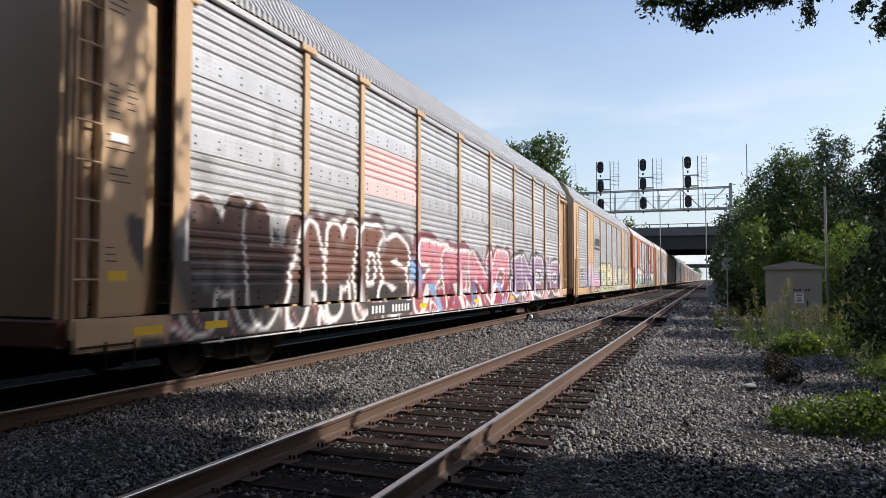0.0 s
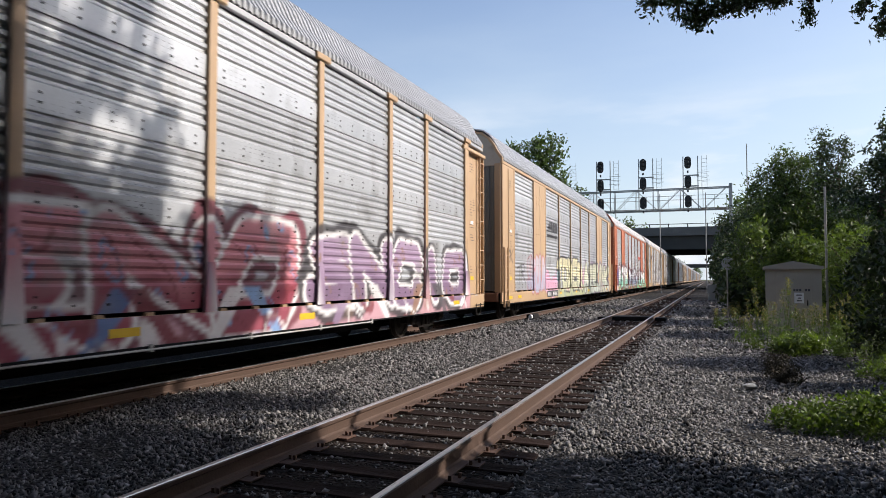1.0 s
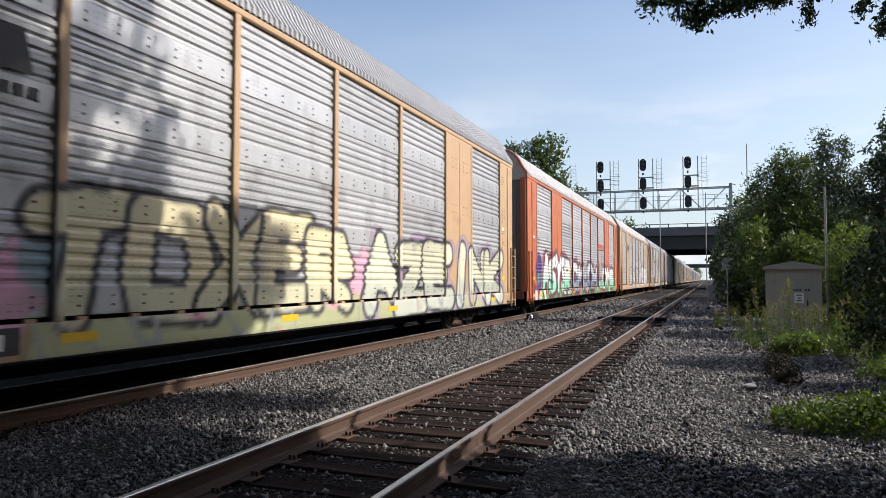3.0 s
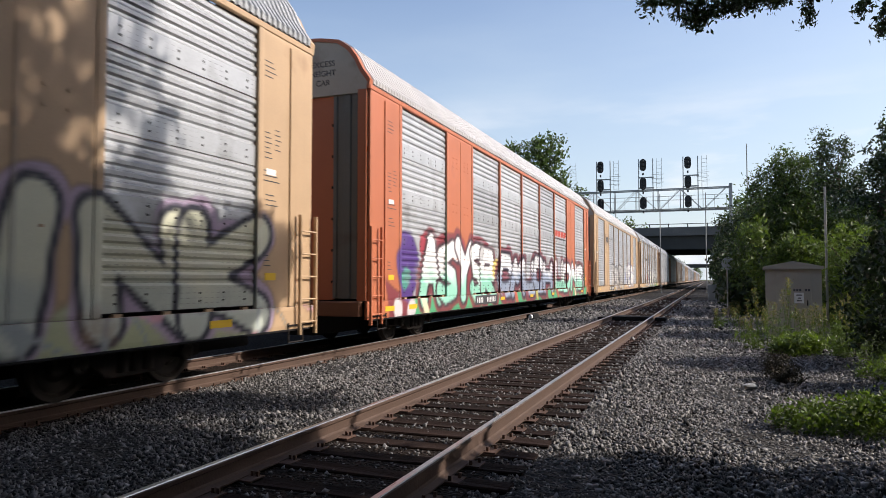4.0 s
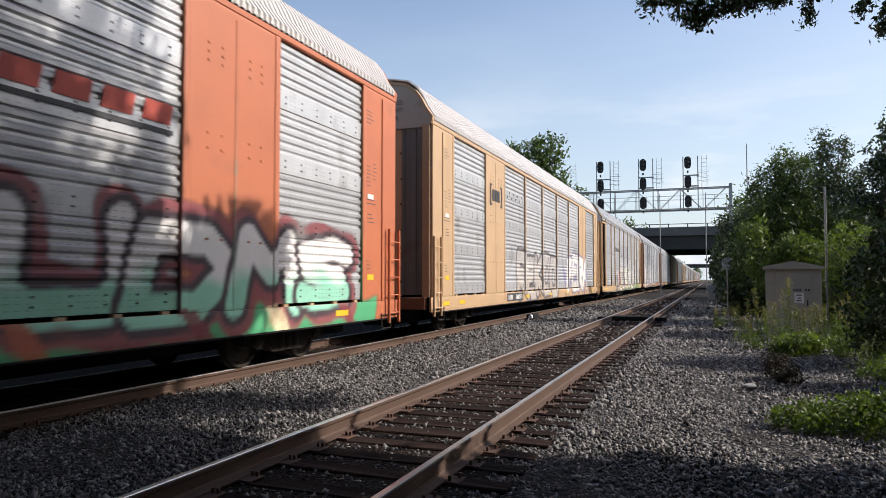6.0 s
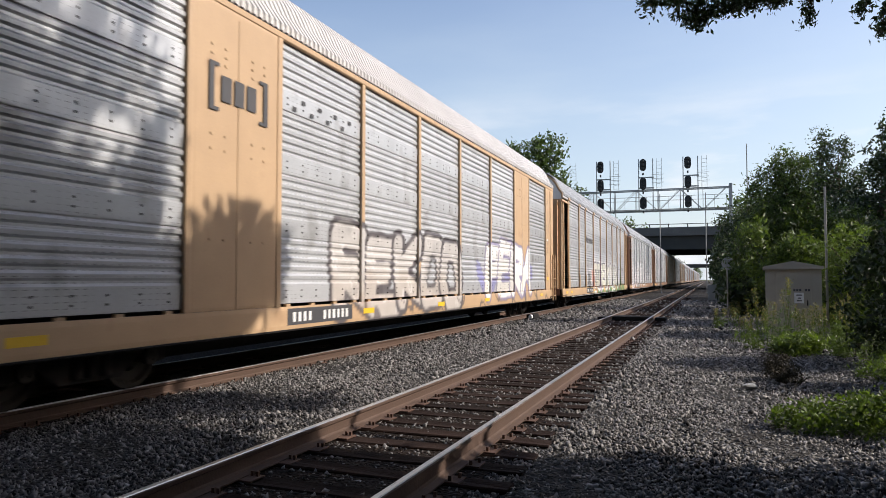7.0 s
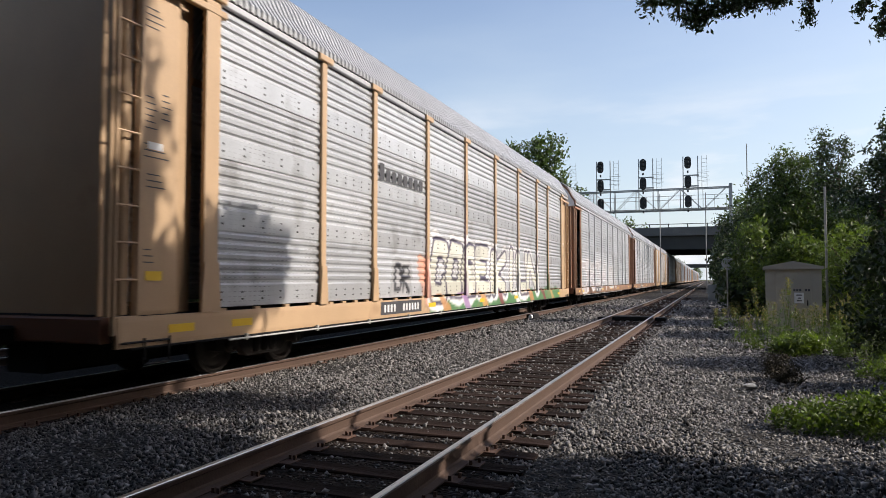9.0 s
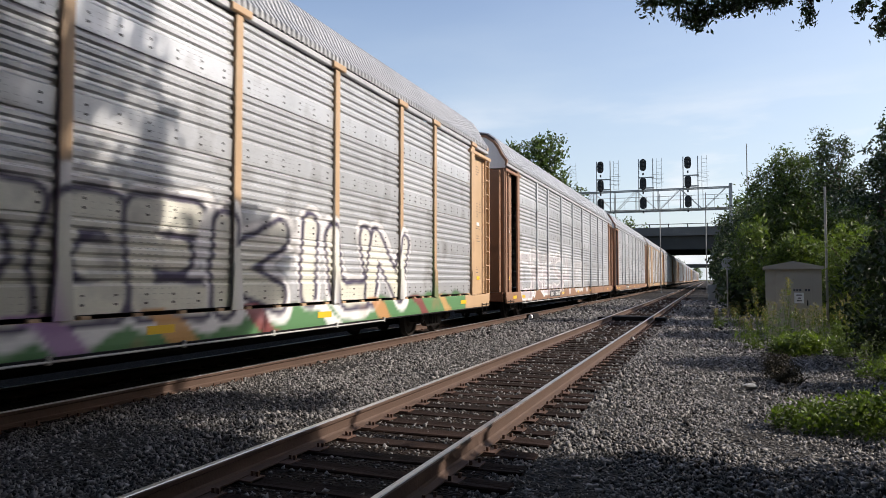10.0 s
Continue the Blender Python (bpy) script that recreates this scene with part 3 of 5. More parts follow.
    # posts
    for k, y in enumerate(BAYS):
        wide = 0.075 if kind == "posted" else 0.06
        if kind == "posted" and k in (0, len(BAYS) - 1):
            wide = 0.14
        p = part("post", slab_mesh("post", M["galv"] if plain_posts and k not in (0, len(BAYS) - 1) else T, HALF - 0.04, HALF + 0.022, y - wide, y + wide, 0.955, 5.085, paint, 0.04), root)
        if kind == "posted" and not plain_posts:
            foot = Shape()
            vs = [(x, y + q, z) for x in (HALF + 0.024, HALF + 0.04) for q, z in ((-wide - 0.05, 0.955), (wide + 0.05, 0.955), (wide, 1.6), (-wide, 1.6))]
            foot.add(vs, [(0, 1, 2, 3), (7, 6, 5, 4), (0, 4, 5, 1), (1, 5, 6, 2), (2, 6, 7, 3), (3, 7, 4, 0)])
            fm = foot.mesh("post_foot", T)
            painted(fm, None, paint)
            part("post_foot", fm, p)
            part("post_cap", slab_mesh("post_cap", T, HALF - 0.02, HALF + 0.06, y - 0.22, y + 0.22, 5.09, 5.2), p)
    # side sheets between the posts
    shear = (1, 7) if kind == "ribbed" else ()
    for b in range(len(BAYS) - 1):
        y0, y1 = BAYS[b] + 0.05, BAYS[b + 1] - 0.05
        if b in shear:
            sh = part("shear_sheet", slab_mesh("shear_sheet", T, HALF - 0.03, HALF + 0.008, y0, y1, 0.955, 5.085, paint, 0.045), root)
            mid = (y0 + y1) / 2
            part("centre_rib", slab_mesh("centre_rib", T, HALF + 0.009, HALF + 0.022, mid - 0.03, mid + 0.03, 0.96, 4.98, paint, 0.05), sh)
            bolts = Shape()
            for yy in (y0 + 0.35, mid - 0.3, mid + 0.3, y1 - 0.35):
                for z in (4.5, 4.38, 4.26, 3.3, 3.1, 1.9):
                    bolts.box(HALF + 0.006, HALF + 0.02, yy - 0.022, yy + 0.022, z - 0.015, z + 0.015)
            part("riveting", bolts.mesh("riveting", T if trim != "brown" else M["ink"]), sh)
            painted(sh.children[-1].data, None, None)
            tagged(sh.children[-1], kind="stuff")
            continue
        for row in range(4):
            me = panel_mesh(y0, y1, row, paint if row < 2 else None)
            pan = part("side_panel", me, root, at=None if (paint and row < 2) else pose(0, y0, 0))
            if patches and (b, row) in patches:
                pan.data = me.copy()
                pan.data.materials[0] = patches[(b, row)]
        tagged(part("riveting", rivets(y0, y1), root, at=pose(0, y0, 0)), kind="stuff")
        # clips along the foot of the sheets
        key = ("clips", round(y1 - y0, 2))
        if key not in CACHE:
            s = Shape()
            for q in np.linspace(0.25, (y1 - y0) - 0.25, 4):
                s.box(HALF - 0.05, HALF + 0.0, q - 0.06, q + 0.06, 0.952, 0.988)
            CACHE[key] = s.mesh("clip_strip", M["tan"])
            painted(CACHE[key], None, None)
        tagged(part("clip_strip", CACHE[key], root, at=pose(0, y0, 0)), kind="stuff")
    if kind == "posted":
        pipe = Shape().tube((HALF + 0.04, 2.0, 0.56), (HALF + 0.04, 19.5, 0.56), 0.014, n=6)
        for y in np.arange(2.4, 19.5, 1.9):
            pipe.box(HALF + 0.01, HALF + 0.05, y - 0.02, y + 0.02, 0.53, 0.62)
        part("brake_pipe", pipe.mesh("brake_pipe", M["dooredge"]), root, "thin pale pipe under the sill")
    # reflectors
    refl = Shape().box(HALF + 0.0105, HALF + 0.014, 0, 0.45, 0.73, 0.83).mesh("reflector", M["yellow"])
    for y in (0.9, 2.1, 9.3, 13.2, 17.0, 24.2):
        part("reflector", refl, root, at=pose(0, y, 0))
    part("number_plate", Shape().box(HALF + 0.0105, HALF + 0.0135, 6.75, 8.85, 0.66, 0.92).mesh("number_plate", M["ink"]), root, "black stencil patch")
    tagged(part("stencil_mark", bars(M["white"], HALF + 0.014, 6.9, 0.71, "xxxx  xxxxxx", 0.15, 0.075, 0.08), root, "white stencilled car marking"), kind="stuff")
    # ends
    for near in (True, False):
        f = (lambda y: y) if near else (lambda y: CAR_LEN - y)
        span = lambda a, b: (min(f(a), f(b)), max(f(a), f(b)))
        y0, y1 = span(0.0, 0.16)
        e = Shape()
        e.box(-1.4, 1.4, y0, y1, 0.66, 0.95, 0.02)
        em = e.mesh("end_sill", M["brown"])
        painted(em, None, None)
        part("end_sill", em, root, "grimy painted end platform")
        if kind == "ribbed":
            for sx in (-1, 1):
                a, b = (HALF - 0.05, HALF + 0.006) if sx > 0 else (-HALF, -HALF + 0.056)
                y0, y1 = span(0.22, 1.66)
                part("corner_sheet", slab_mesh("corner_sheet", T, a, b, y0, y1, 0.955, 5.085, paint if sx > 0 else None, 0.05), root)
                if sx > 0:
                    q0, q1 = span(0.84, 0.885)
                    part("corner_rib", slab_mesh("corner_rib", T, b + 0.001, b + 0.03, q0, q1, 0.96, 5.0, paint, 0.04), root)
                    data_marks(root, b + 0.001, f(1.0) if near else f(1.55))
                q0, q1 = span(0.18, 0.215)
                part("corner_post", slab_mesh("corner_post", T, sx * 1.36 - 0.1, sx * 1.36 + 0.1, q0, q1, 0.96, 5.09), root)
            y0, y1 = span(0.26, 0.33)
            d = Shape().box(-0.7, 0.7, y0, y1, 0.97, 5.02, 0.01)
            dm = d.mesh("end_door", T)
            painted(dm, None, None)
            ed = part("end_door", dm, root, "painted end door in shade")
            for sx in (-1, 1):
                plan = [(0.71, 0.3), (0.71, 0.22), (0.78, 0.22), (0.80, 0.25), (0.93, 0.25), (0.95, 0.22), (1.08, 0.22), (1.10, 0.25), (1.17, 0.25), (1.19, 0.21), (1.245, 0.21), (1.245, 0.3)]
                n = len(plan)
                leaf_shape = Shape().add([(sx * x, f(y), z) for z in (1.0, 5.02) for x, y in plan], [(k, (k + 1) % n, (k + 1) % n + n, k + n) for k in range(n)] + [tuple(range(n)), tuple(range(n, 2 * n))])
                lf = part("door_leaf", leaf_shape.mesh("door_leaf", M["grime"]), ed, "dull grey folded door leaf")
                hinge = Shape()
                for z in np.arange(1.3, 5.0, 0.62):
                    hinge.box(sx * 0.70 - 0.012, sx * 0.70 + 0.012, f(0.2) - 0.01, f(0.2) + 0.01, z, z + 0.05)
                tagged(part("hinges", hinge.mesh("hinges", M["truck"]), lf), kind="stuff")
            ya, yb = (0.12, 0.58) if near else (CAR_LEN - 0.66, CAR_LEN - 0.2)
            ladder(root, ya, yb, HALF + 0.07, 0.5, 2.4, 0.36, T)
        else:
            for sx in (-1, 1):
                y0, y1 = span(0.46, 1.16)
                a, b = (HALF - 0.16, HALF - 0.11) if sx > 0 else (-HALF + 0.05, -HALF + 0.1)
                part("corner_sheet", slab_mesh("corner_sheet", T, a, b, y0, y1, 0.955, 4.95, paint if sx > 0 else None, 0.05), root)
                if sx > 0:
                    data_marks(root, b + 0.001, y0 + 0.12)
                y0, y1 = span(0.06, 0.44)
                part("ladder_recess", slab_mesh("ladder_recess", T, sx * 1.28 - 0.02, sx * 1.28 + 0.02, y0, y1, 0.96, 4.95), root)
            y0, y1 = span(1.16, 1.5)
            part("door_gap", slab_mesh("door_gap", T, 1.24, 1.3, y0 - 0.02, y1 + 0.02, 0.96, 5.0), root)
            y0, y1 = span(0.0, 1.9)
            part("corner_rail", slab_mesh("corner_rail", T, HALF - 0.05, HALF + 0.03, y0, y1, 4.9, 5.0), root)
            y0, y1 = span(0.24, 0.4)
            d = Shape()
            d.box(-1.42, 1.42, y0, y1, 0.97, 5.02, 0.03)
            dm = d.mesh("end_door", T)
            painted(dm, None, None)
            ed = part("end_door", dm, root, "plain painted end door")
            y0, y1 = span(0.0, 0.06)
            part("corner_post", slab_mesh("corner_post", T, HALF - 0.1, HALF - 0.02, y0, y1, 0.96, 4.9), root)
            ya, yb = (0.08, 0.42) if near else (CAR_LEN - 0.42, CAR_LEN - 0.08)
            ladder(root, ya, yb, HALF - 0.03, 0.75, 4.9, 0.42, T)
        c = Shape()
        y0, y1 = span(-0.85, 0.3)
        c.box(-0.12, 0.12, y0, y1, 0.62, 0.84, 0.03)
        y0, y1 = span(-0.86, -0.5)
        c.box(-0.2, 0.16, y0, y1, 0.58, 0.88, 0.05)
        part("coupler", c.mesh("coupler", M["truck"]), root)
        ty = f(3.5)
        tm, wm = truck_meshes()
        tr = part("truck", tm, root, "rusty cast bogie with coil springs", at=pose(0, ty, 0))
        for dy in (-0.85, 0.85):
            w = part("wheelset", wm, tr, at=pose(0, dy, 0.42))
            if wheels is not None:
                wheels.append((w, dy))
        grab = Shape().tube((HALF + 0.03, f(0.15), 0.66), (HALF + 0.03, f(0.9), 0.66), 0.013, n=6).tube((HALF + 0.03, f(0.5), 0.4), (HALF + 0.03, f(0.9), 0.4), 0.013, n=6).tube((HALF + 0.03, f(0.5), 0.4), (HALF + 0.03, f(0.5), 0.7), 0.013, n=6).tube((HALF + 0.03, f(0.9), 0.4), (HALF + 0.03, f(0.9), 0.7), 0.013, n=6)
        part("step_bracket", grab.mesh("step_bracket", M["truck"]), root)
    if extras:
        extras(root)
    return root


# ---- spray paint ----
GLYPH = {
    "A": "00 39 60|14 54", "B": "00 09 48 56 05 55 62 40 00", "C": "67 59 19 03 10 50 62", "D": "00 09 49 65 40 00", "E": "69 09 00 60|05 45", "G": "67 49 19 03 10 50 64 34", "H": "00 09|69 60|05 65",
    "I": "30 39", "K": "00 09|69 04 60", "M": "00 19 34 59 60", "N": "00 09 60 69", "O": "19 59 64 50 10 03 19", "P": "00 09 59 65 05", "R": "00 09 59 65 05 60",
    "S": "68 49 08 15 54 61 20 01", "T": "30 39|08 39 69", "U": "09 02 10 50 62 69", "W": "09 10 35 50 69", "X": "00 69|09 60", "Y": "09 35 69|35 30", "Z": "09 69 00 60",
}


def word_segments(word, s0, s1, z0, z1, seed):
    """Strokes of a sprayed word as line segments in a car's side."""
    rnd = random.Random(seed)
    letters = []
    step = (s1 - s0) / len(word)
    for k, ch in enumerate(word):
        if ch == " ":
            continue
        segs = []
        letters.append(segs)
        lean, dz, grow = rnd.uniform(-0.12, 0.2), rnd.uniform(-0.06, 0.06), rnd.uniform(0.92, 1.08)
        for line in GLYPH[ch].split("|"):
            pts = []
            for q in line.split():
                u, v = int(q[0]) / 6, int(q[1]) / 9
                u, v = u + rnd.uniform(-0.06, 0.06), v + rnd.uniform(-0.04, 0.04)
                pts.append((s0 + step * (k + 0.5 + (u - 0.5) * 0.86 + lean * (v - 0.5)), z0 + (z1 - z0) * (0.08 + 0.84 * v * grow) + dz))
            segs += list(zip(pts[:-1], pts[1:]))
    return letters


def reach(S, Z, segs):
    """Distance from each place to the nearest stroke."""
    best = np.full(S.shape, 9.0)
    for (a, b), (c, d) in segs:
        near = (S > min(a, c) - 0.7) & (S < max(a, c) + 0.7)
        if not near.any():
            continue
        p, q = S[near] - a, Z[near] - b
        u, v = c - a, d - b
        k = np.clip((p * u + q * v) / (u * u + v * v + 1e-9), 0, 1)
        best[near] = np.minimum(best[near], np.hypot(p - k * u, q - k * v))
    return best


def wobble(S, Z, f, seed):
    return np.sin(S * f + seed) * np.cos(Z * f * 1.3 + seed * 2.1) + 0.6 * np.sin(S * f * 2.3 + Z * f * 1.7 + seed * 3.3)


def over(out, mask, colour, strength=1.0):
    k = (np.clip(mask, 0, 1) * strength)[:, None]
    out[:, :3] = out[:, :3] * (1 - k) + np.asarray(colour) * k
    out[:, 3] = np.maximum(out[:, 3], k[:, 0])


def edge(d, r, soft=0.042):
    return np.clip((r - d) / soft + 0.5, 0, 1)


def block(S, Z, s0, s1, z0, z1, rough=0.08, seed=1):
    """A ragged sprayed field."""
    w = wobble(S, Z, 3.0, seed) * rough
    return edge(np.maximum(np.maximum(s0 - S, S - s1), np.maximum(z0 - Z, Z - z1)) + w, 0.0, 0.08)


def word(out, S, Z, text, s0, s1, z0, z1, top, bottom, line, halo=None, r=0.17, rim=0.05, seed=1, split=0.5, glint=None, aura=0.13):
    letters = word_segments(text, s0, s1, z0, z1, seed)
    ripple = wobble(S, Z, 5.0, seed) * 0.012
    dists = [reach(S, Z, segs) + ripple for segs in letters]
    if halo:
        over(out, edge(np.min(dists, 0) + wobble(S, Z, 2.4, seed + 5) * 0.07, r + rim + aura, 0.06), halo, 0.95)
    f = np.clip(((Z - z0) / (z1 - z0) - split) * 4 + 0.5 + wobble(S, Z, 3.5, seed) * 0.35, 0, 1)[:, None]
    tone = np.asarray(top) * f + np.asarray(bottom) * (1 - f)
    for d in dists:
        over(out, edge(d, r + rim), line)
        k = edge(d, r)[:, None]
        out[:, :3] = out[:, :3] * (1 - k) + tone * k
        if glint:
            over(out, edge(np.abs(wobble(S * 1.3, Z, 4.0, seed + 9) - 0.9), 0.12, 0.1) * k[:, 0], glint, 0.9)


def fresh(S):
    return np.zeros((len(S), 4))


WHITE, INK, PINK, ROSE, MAROON = (0.78, 0.77, 0.76), (0.03, 0.03, 0.035), (0.68, 0.36, 0.40), (0.55, 0.22, 0.25), (0.22, 0.04, 0.05)
CREAM, TEAL, GREEN, PURPLE, SKYBLUE = (0.76, 0.70, 0.46), (0.30, 0.66, 0.50), (0.07, 0.36, 0.17), (0.10, 0.05, 0.22), (0.22, 0.40, 0.66)


def paint_brown_pink(S, Z):
    o = fresh(S)
    over(o, block(S, Z, 1.5, 8.5, 0.4, 1.15, 0.1, 2), (0.07, 0.065, 0.065))
    over(o, block(S, Z, 1.2, 4.6, 0.4, 1.9, 0.35, 4), (0.06, 0.055, 0.055))
    over(o, block(S, Z, 8.4, 25.6, 0.4, 1.05, 0.12, 5), (0.56, 0.33, 0.37))
    for k, s in enumerate((3.1, 5.0, 5.9, 7.2)):
        over(o, edge(np.hypot(S - s, (Z - 2.12) * 1.1), 0.34 + 0.04 * k, 0.1), ROSE)
    word(o, S, Z, "MW", 1.9, 4.4, 0.85, 2.35, (0.13, 0.075, 0.06), (0.05, 0.045, 0.045), WHITE, None, 0.31, 0.05, 3)
    word(o, S, Z, "AMOS", 4.2, 8.6, 0.85, 2.22, (0.17, 0.085, 0.065), (0.05, 0.045, 0.045), WHITE, (0.1, 0.06, 0.055), 0.23, 0.095, 4, 0.35)
    over(o, edge(np.hypot(S - 9.2, Z - 1.6), 0.3, 0.15), SKYBLUE)
    word(o, S, Z, "ZENO", 9.2, 17.0, 0.72, 2.0, (0.62, 0.26, 0.29), (0.32, 0.07, 0.10), WHITE, (0.20, 0.05, 0.07), 0.25, 0.09, 5, glint=SKYBLUE)
    over(o, edge(np.abs(wobble(S, Z, 2.4, 31) - 0.3), 0.09, 0.06) * (Z < 1.9) * (S > 9.5) * (S < 17), MAROON, 0.75)
    word(o, S, Z, "SNCIO", 17.4, 25.2, 0.95, 2.0, (0.36, 0.26, 0.37), (0.24, 0.16, 0.25), WHITE, (0.05, 0.045, 0.05), 0.21, 0.085, 6, glint=(0.30, 0.18, 0.12))
    for k, (s, c) in enumerate(((9.6, WHITE), (10.5, SKYBLUE), (11.3, MAROON), (12.2, WHITE), (13.1, (0.10, 0.20, 0.42)), (14.0, MAROON), (15.1, WHITE), (16.2, SKYBLUE), (18.3, (0.28, 0.2, 0.3)), (20.1, WHITE), (21.7, (0.28, 0.16, 0.1)), (23.4, (0.1, 0.09, 0.1)))):
        over(o, edge(np.abs(S - s + (Z - 0.8) * (0.9 if k % 2 else -0.8)) - (Z - 0.4) * 0.12, 0.1, 0.04) * (Z < 1.25), c, 0.9)
    over(o, edge(np.abs(wobble(S, Z, 2.2, 7) - 0.7), 0.1, 0.06) * (Z < 1.0) * (S > 1.4), WHITE, 0.9)
    over(o, edge(np.abs(wobble(S, Z, 1.7, 12) + 0.8), 0.13, 0.06) * (Z < 1.0) * (S > 8.6), MAROON, 0.85)
    over(o, edge(np.abs(wobble(S, Z, 2.6, 15) + 0.4), 0.07, 0.06) * (Z < 0.96) * (S > 1.4) * (S < 8.5), ROSE, 0.85)
    return o


def paint_cream(S, Z):
    o = fresh(S)
    word(o, S, Z, "SRBUN", 3.7, 6.5, 0.98, 2.2, (0.50, 0.46, 0.50), (0.42, 0.42, 0.52), (0.62, 0.12, 0.13), None, 0.17, 0.035, 2)
    over(o, block(S, Z, 6.4, 9.2, 0.66, 1.55, 0.2, 3), (0.68, 0.38, 0.50))
    over(o, block(S, Z, 15.3, 16.4, 0.66, 1.9, 0.2, 3), (0.66, 0.38, 0.48))
    over(o, block(S, Z, 8.9, 25.2, 0.4, 1.02, 0.08, 5), (0.42, 0.45, 0.26))
    over(o, edge(np.hypot((S - 9.3) * 0.9, Z - 1.6), 0.42, 0.1), (0.26, 0.38, 0.42))
    word(o, S, Z, "TOXER", 8.9, 15.4, 0.98, 2.2, CREAM, (0.60, 0.60, 0.42), (0.05, 0.05, 0.06), None, 0.20, 0.10, 6, 0.35)
    word(o, S, Z, "AZEINK", 16.0, 25.4, 0.8, 2.12, (0.66, 0.66, 0.50), (0.50, 0.54, 0.46), (0.03, 0.03, 0.045), (0.42, 0.32, 0.44), 0.25, 0.10, 8, 0.4, aura=0.05)
    over(o, edge(np.abs(wobble(S, Z, 2.0, 4) - 0.5), 0.09, 0.06) * (Z < 0.98) * (S > 9.0), (0.30, 0.34, 0.34), 0.9)
    over(o, edge(np.abs(wobble(S, Z, 1.6, 9) + 0.9), 0.09, 0.06) * (Z < 0.98) * (S > 9.0), PINK, 0.8)
    word(o, S, Z, "SK", 0.75, 1.5, 1.9, 2.4, INK, INK, INK, None, 0.018, 0.004, 9)
    word(o, S, Z, "TR", 2.2, 3.3, 1.2, 1.9, INK, INK, INK, None, 0.026, 0.006, 10)
    return o


def paint_green(S, Z):
    o = fresh(S)
    over(o, block(S, Z, 1.0, 2.9, 0.4, 1.2, 0.2, 3), MAROON)
    over(o, block(S, Z, 2.4, 25.8, 0.4, 1.02, 0.05, 5), GREEN)
    over(o, edge(np.hypot(S - 2.1, (Z - 1.65) * 0.8) + wobble(S, Z, 4, 3) * 0.05, 0.62, 0.1), PURPLE)
    over(o, edge(np.hypot(S - 2.0, Z - 1.4) + wobble(S, Z, 5, 3) * 0.06, 0.22, 0.06), (0.08, 0.30, 0.24))
    for s in (1.55, 2.25):
        over(o, edge(np.hypot(S - s, Z - 0.74) + wobble(S, Z, 4, s) * 0.03, 0.24, 0.04), (0.62, 0.58, 0.58))
    for k, s in enumerate((3.2, 4.2, 5.6, 6.6, 7.9)):
        over(o, edge(np.hypot(S - s, Z - 2.15) + wobble(S, Z, 3, k) * 0.06, 0.36, 0.06), (0.40, 0.06, 0.08))
    word(o, S, Z, "ASYSR", 2.9, 8.7, 0.82, 2.32, (0.84, 0.83, 0.82), TEAL, (0.06, 0.03, 0.04), MAROON, 0.205, 0.10, 11, 0.42)
    over(o, edge(np.hypot(S - 8.9, Z - 1.7) + wobble(S, Z, 3, 2) * 0.06, 0.3, 0.06), (0.66, 0.55, 0.18))
    word(o, S, Z, "CMUCH", 9.2, 17.2, 0.96, 2.02, (0.70, 0.70, 0.71), (0.28, 0.33, 0.42), (0.04, 0.03, 0.045), (0.20, 0.04, 0.06), 0.215, 0.12, 12, 0.6)
    word(o, S, Z, "UDMS", 17.9, 24.8, 0.96, 2.05, (0.82, 0.81, 0.8), TEAL, (0.06, 0.04, 0.05), (0.28, 0.07, 0.08), 0.20, 0.115, 13, 0.4)
    for k, (s, c) in enumerate(((3.0, CREAM), (9.7, MAROON), (11.2, (0.5, 0.1, 0.06)), (12.8, MAROON), (14.3, (0.5, 0.45, 0.12)), (16.1, MAROON), (18.2, (0.45, 0.12, 0.06)), (20.6, MAROON), (22.4, CREAM), (24.6, MAROON))):
        over(o, edge(np.abs(S - s + (Z - 0.8) * 0.8) + wobble(S, Z, 5, k) * 0.06, 0.16, 0.05) * (Z < 1.0), c, 0.9)
    return o


def paint_grey(S, Z):
    o = fresh(S)
    word(o, S, Z, "REKOO", 8.3, 14.9, 0.8, 2.2, (0.50, 0.48, 0.46), (0.46, 0.42, 0.38), (0.09, 0.08, 0.085), None, 0.22, 0.12, 21, glint=(0.62, 0.6, 0.58))
    over(o, block(S, Z, 16.6, 22.9, 1.1, 1.7, 0.3, 6), (0.30, 0.30, 0.52))
    word(o, S, Z, "PERA", 17.3, 22.8, 0.92, 2.42, (0.76, 0.75, 0.73), (0.74, 0.72, 0.66), (0.24, 0.22, 0.34), None, 0.23, 0.10, 22)
    over(o, edge(np.abs(wobble(S, Z, 1.6, 6) - 0.6), 0.07, 0.05) * (Z < 0.98) * (S > 8.5), (0.12, 0.1, 0.1), 0.9)
    return o


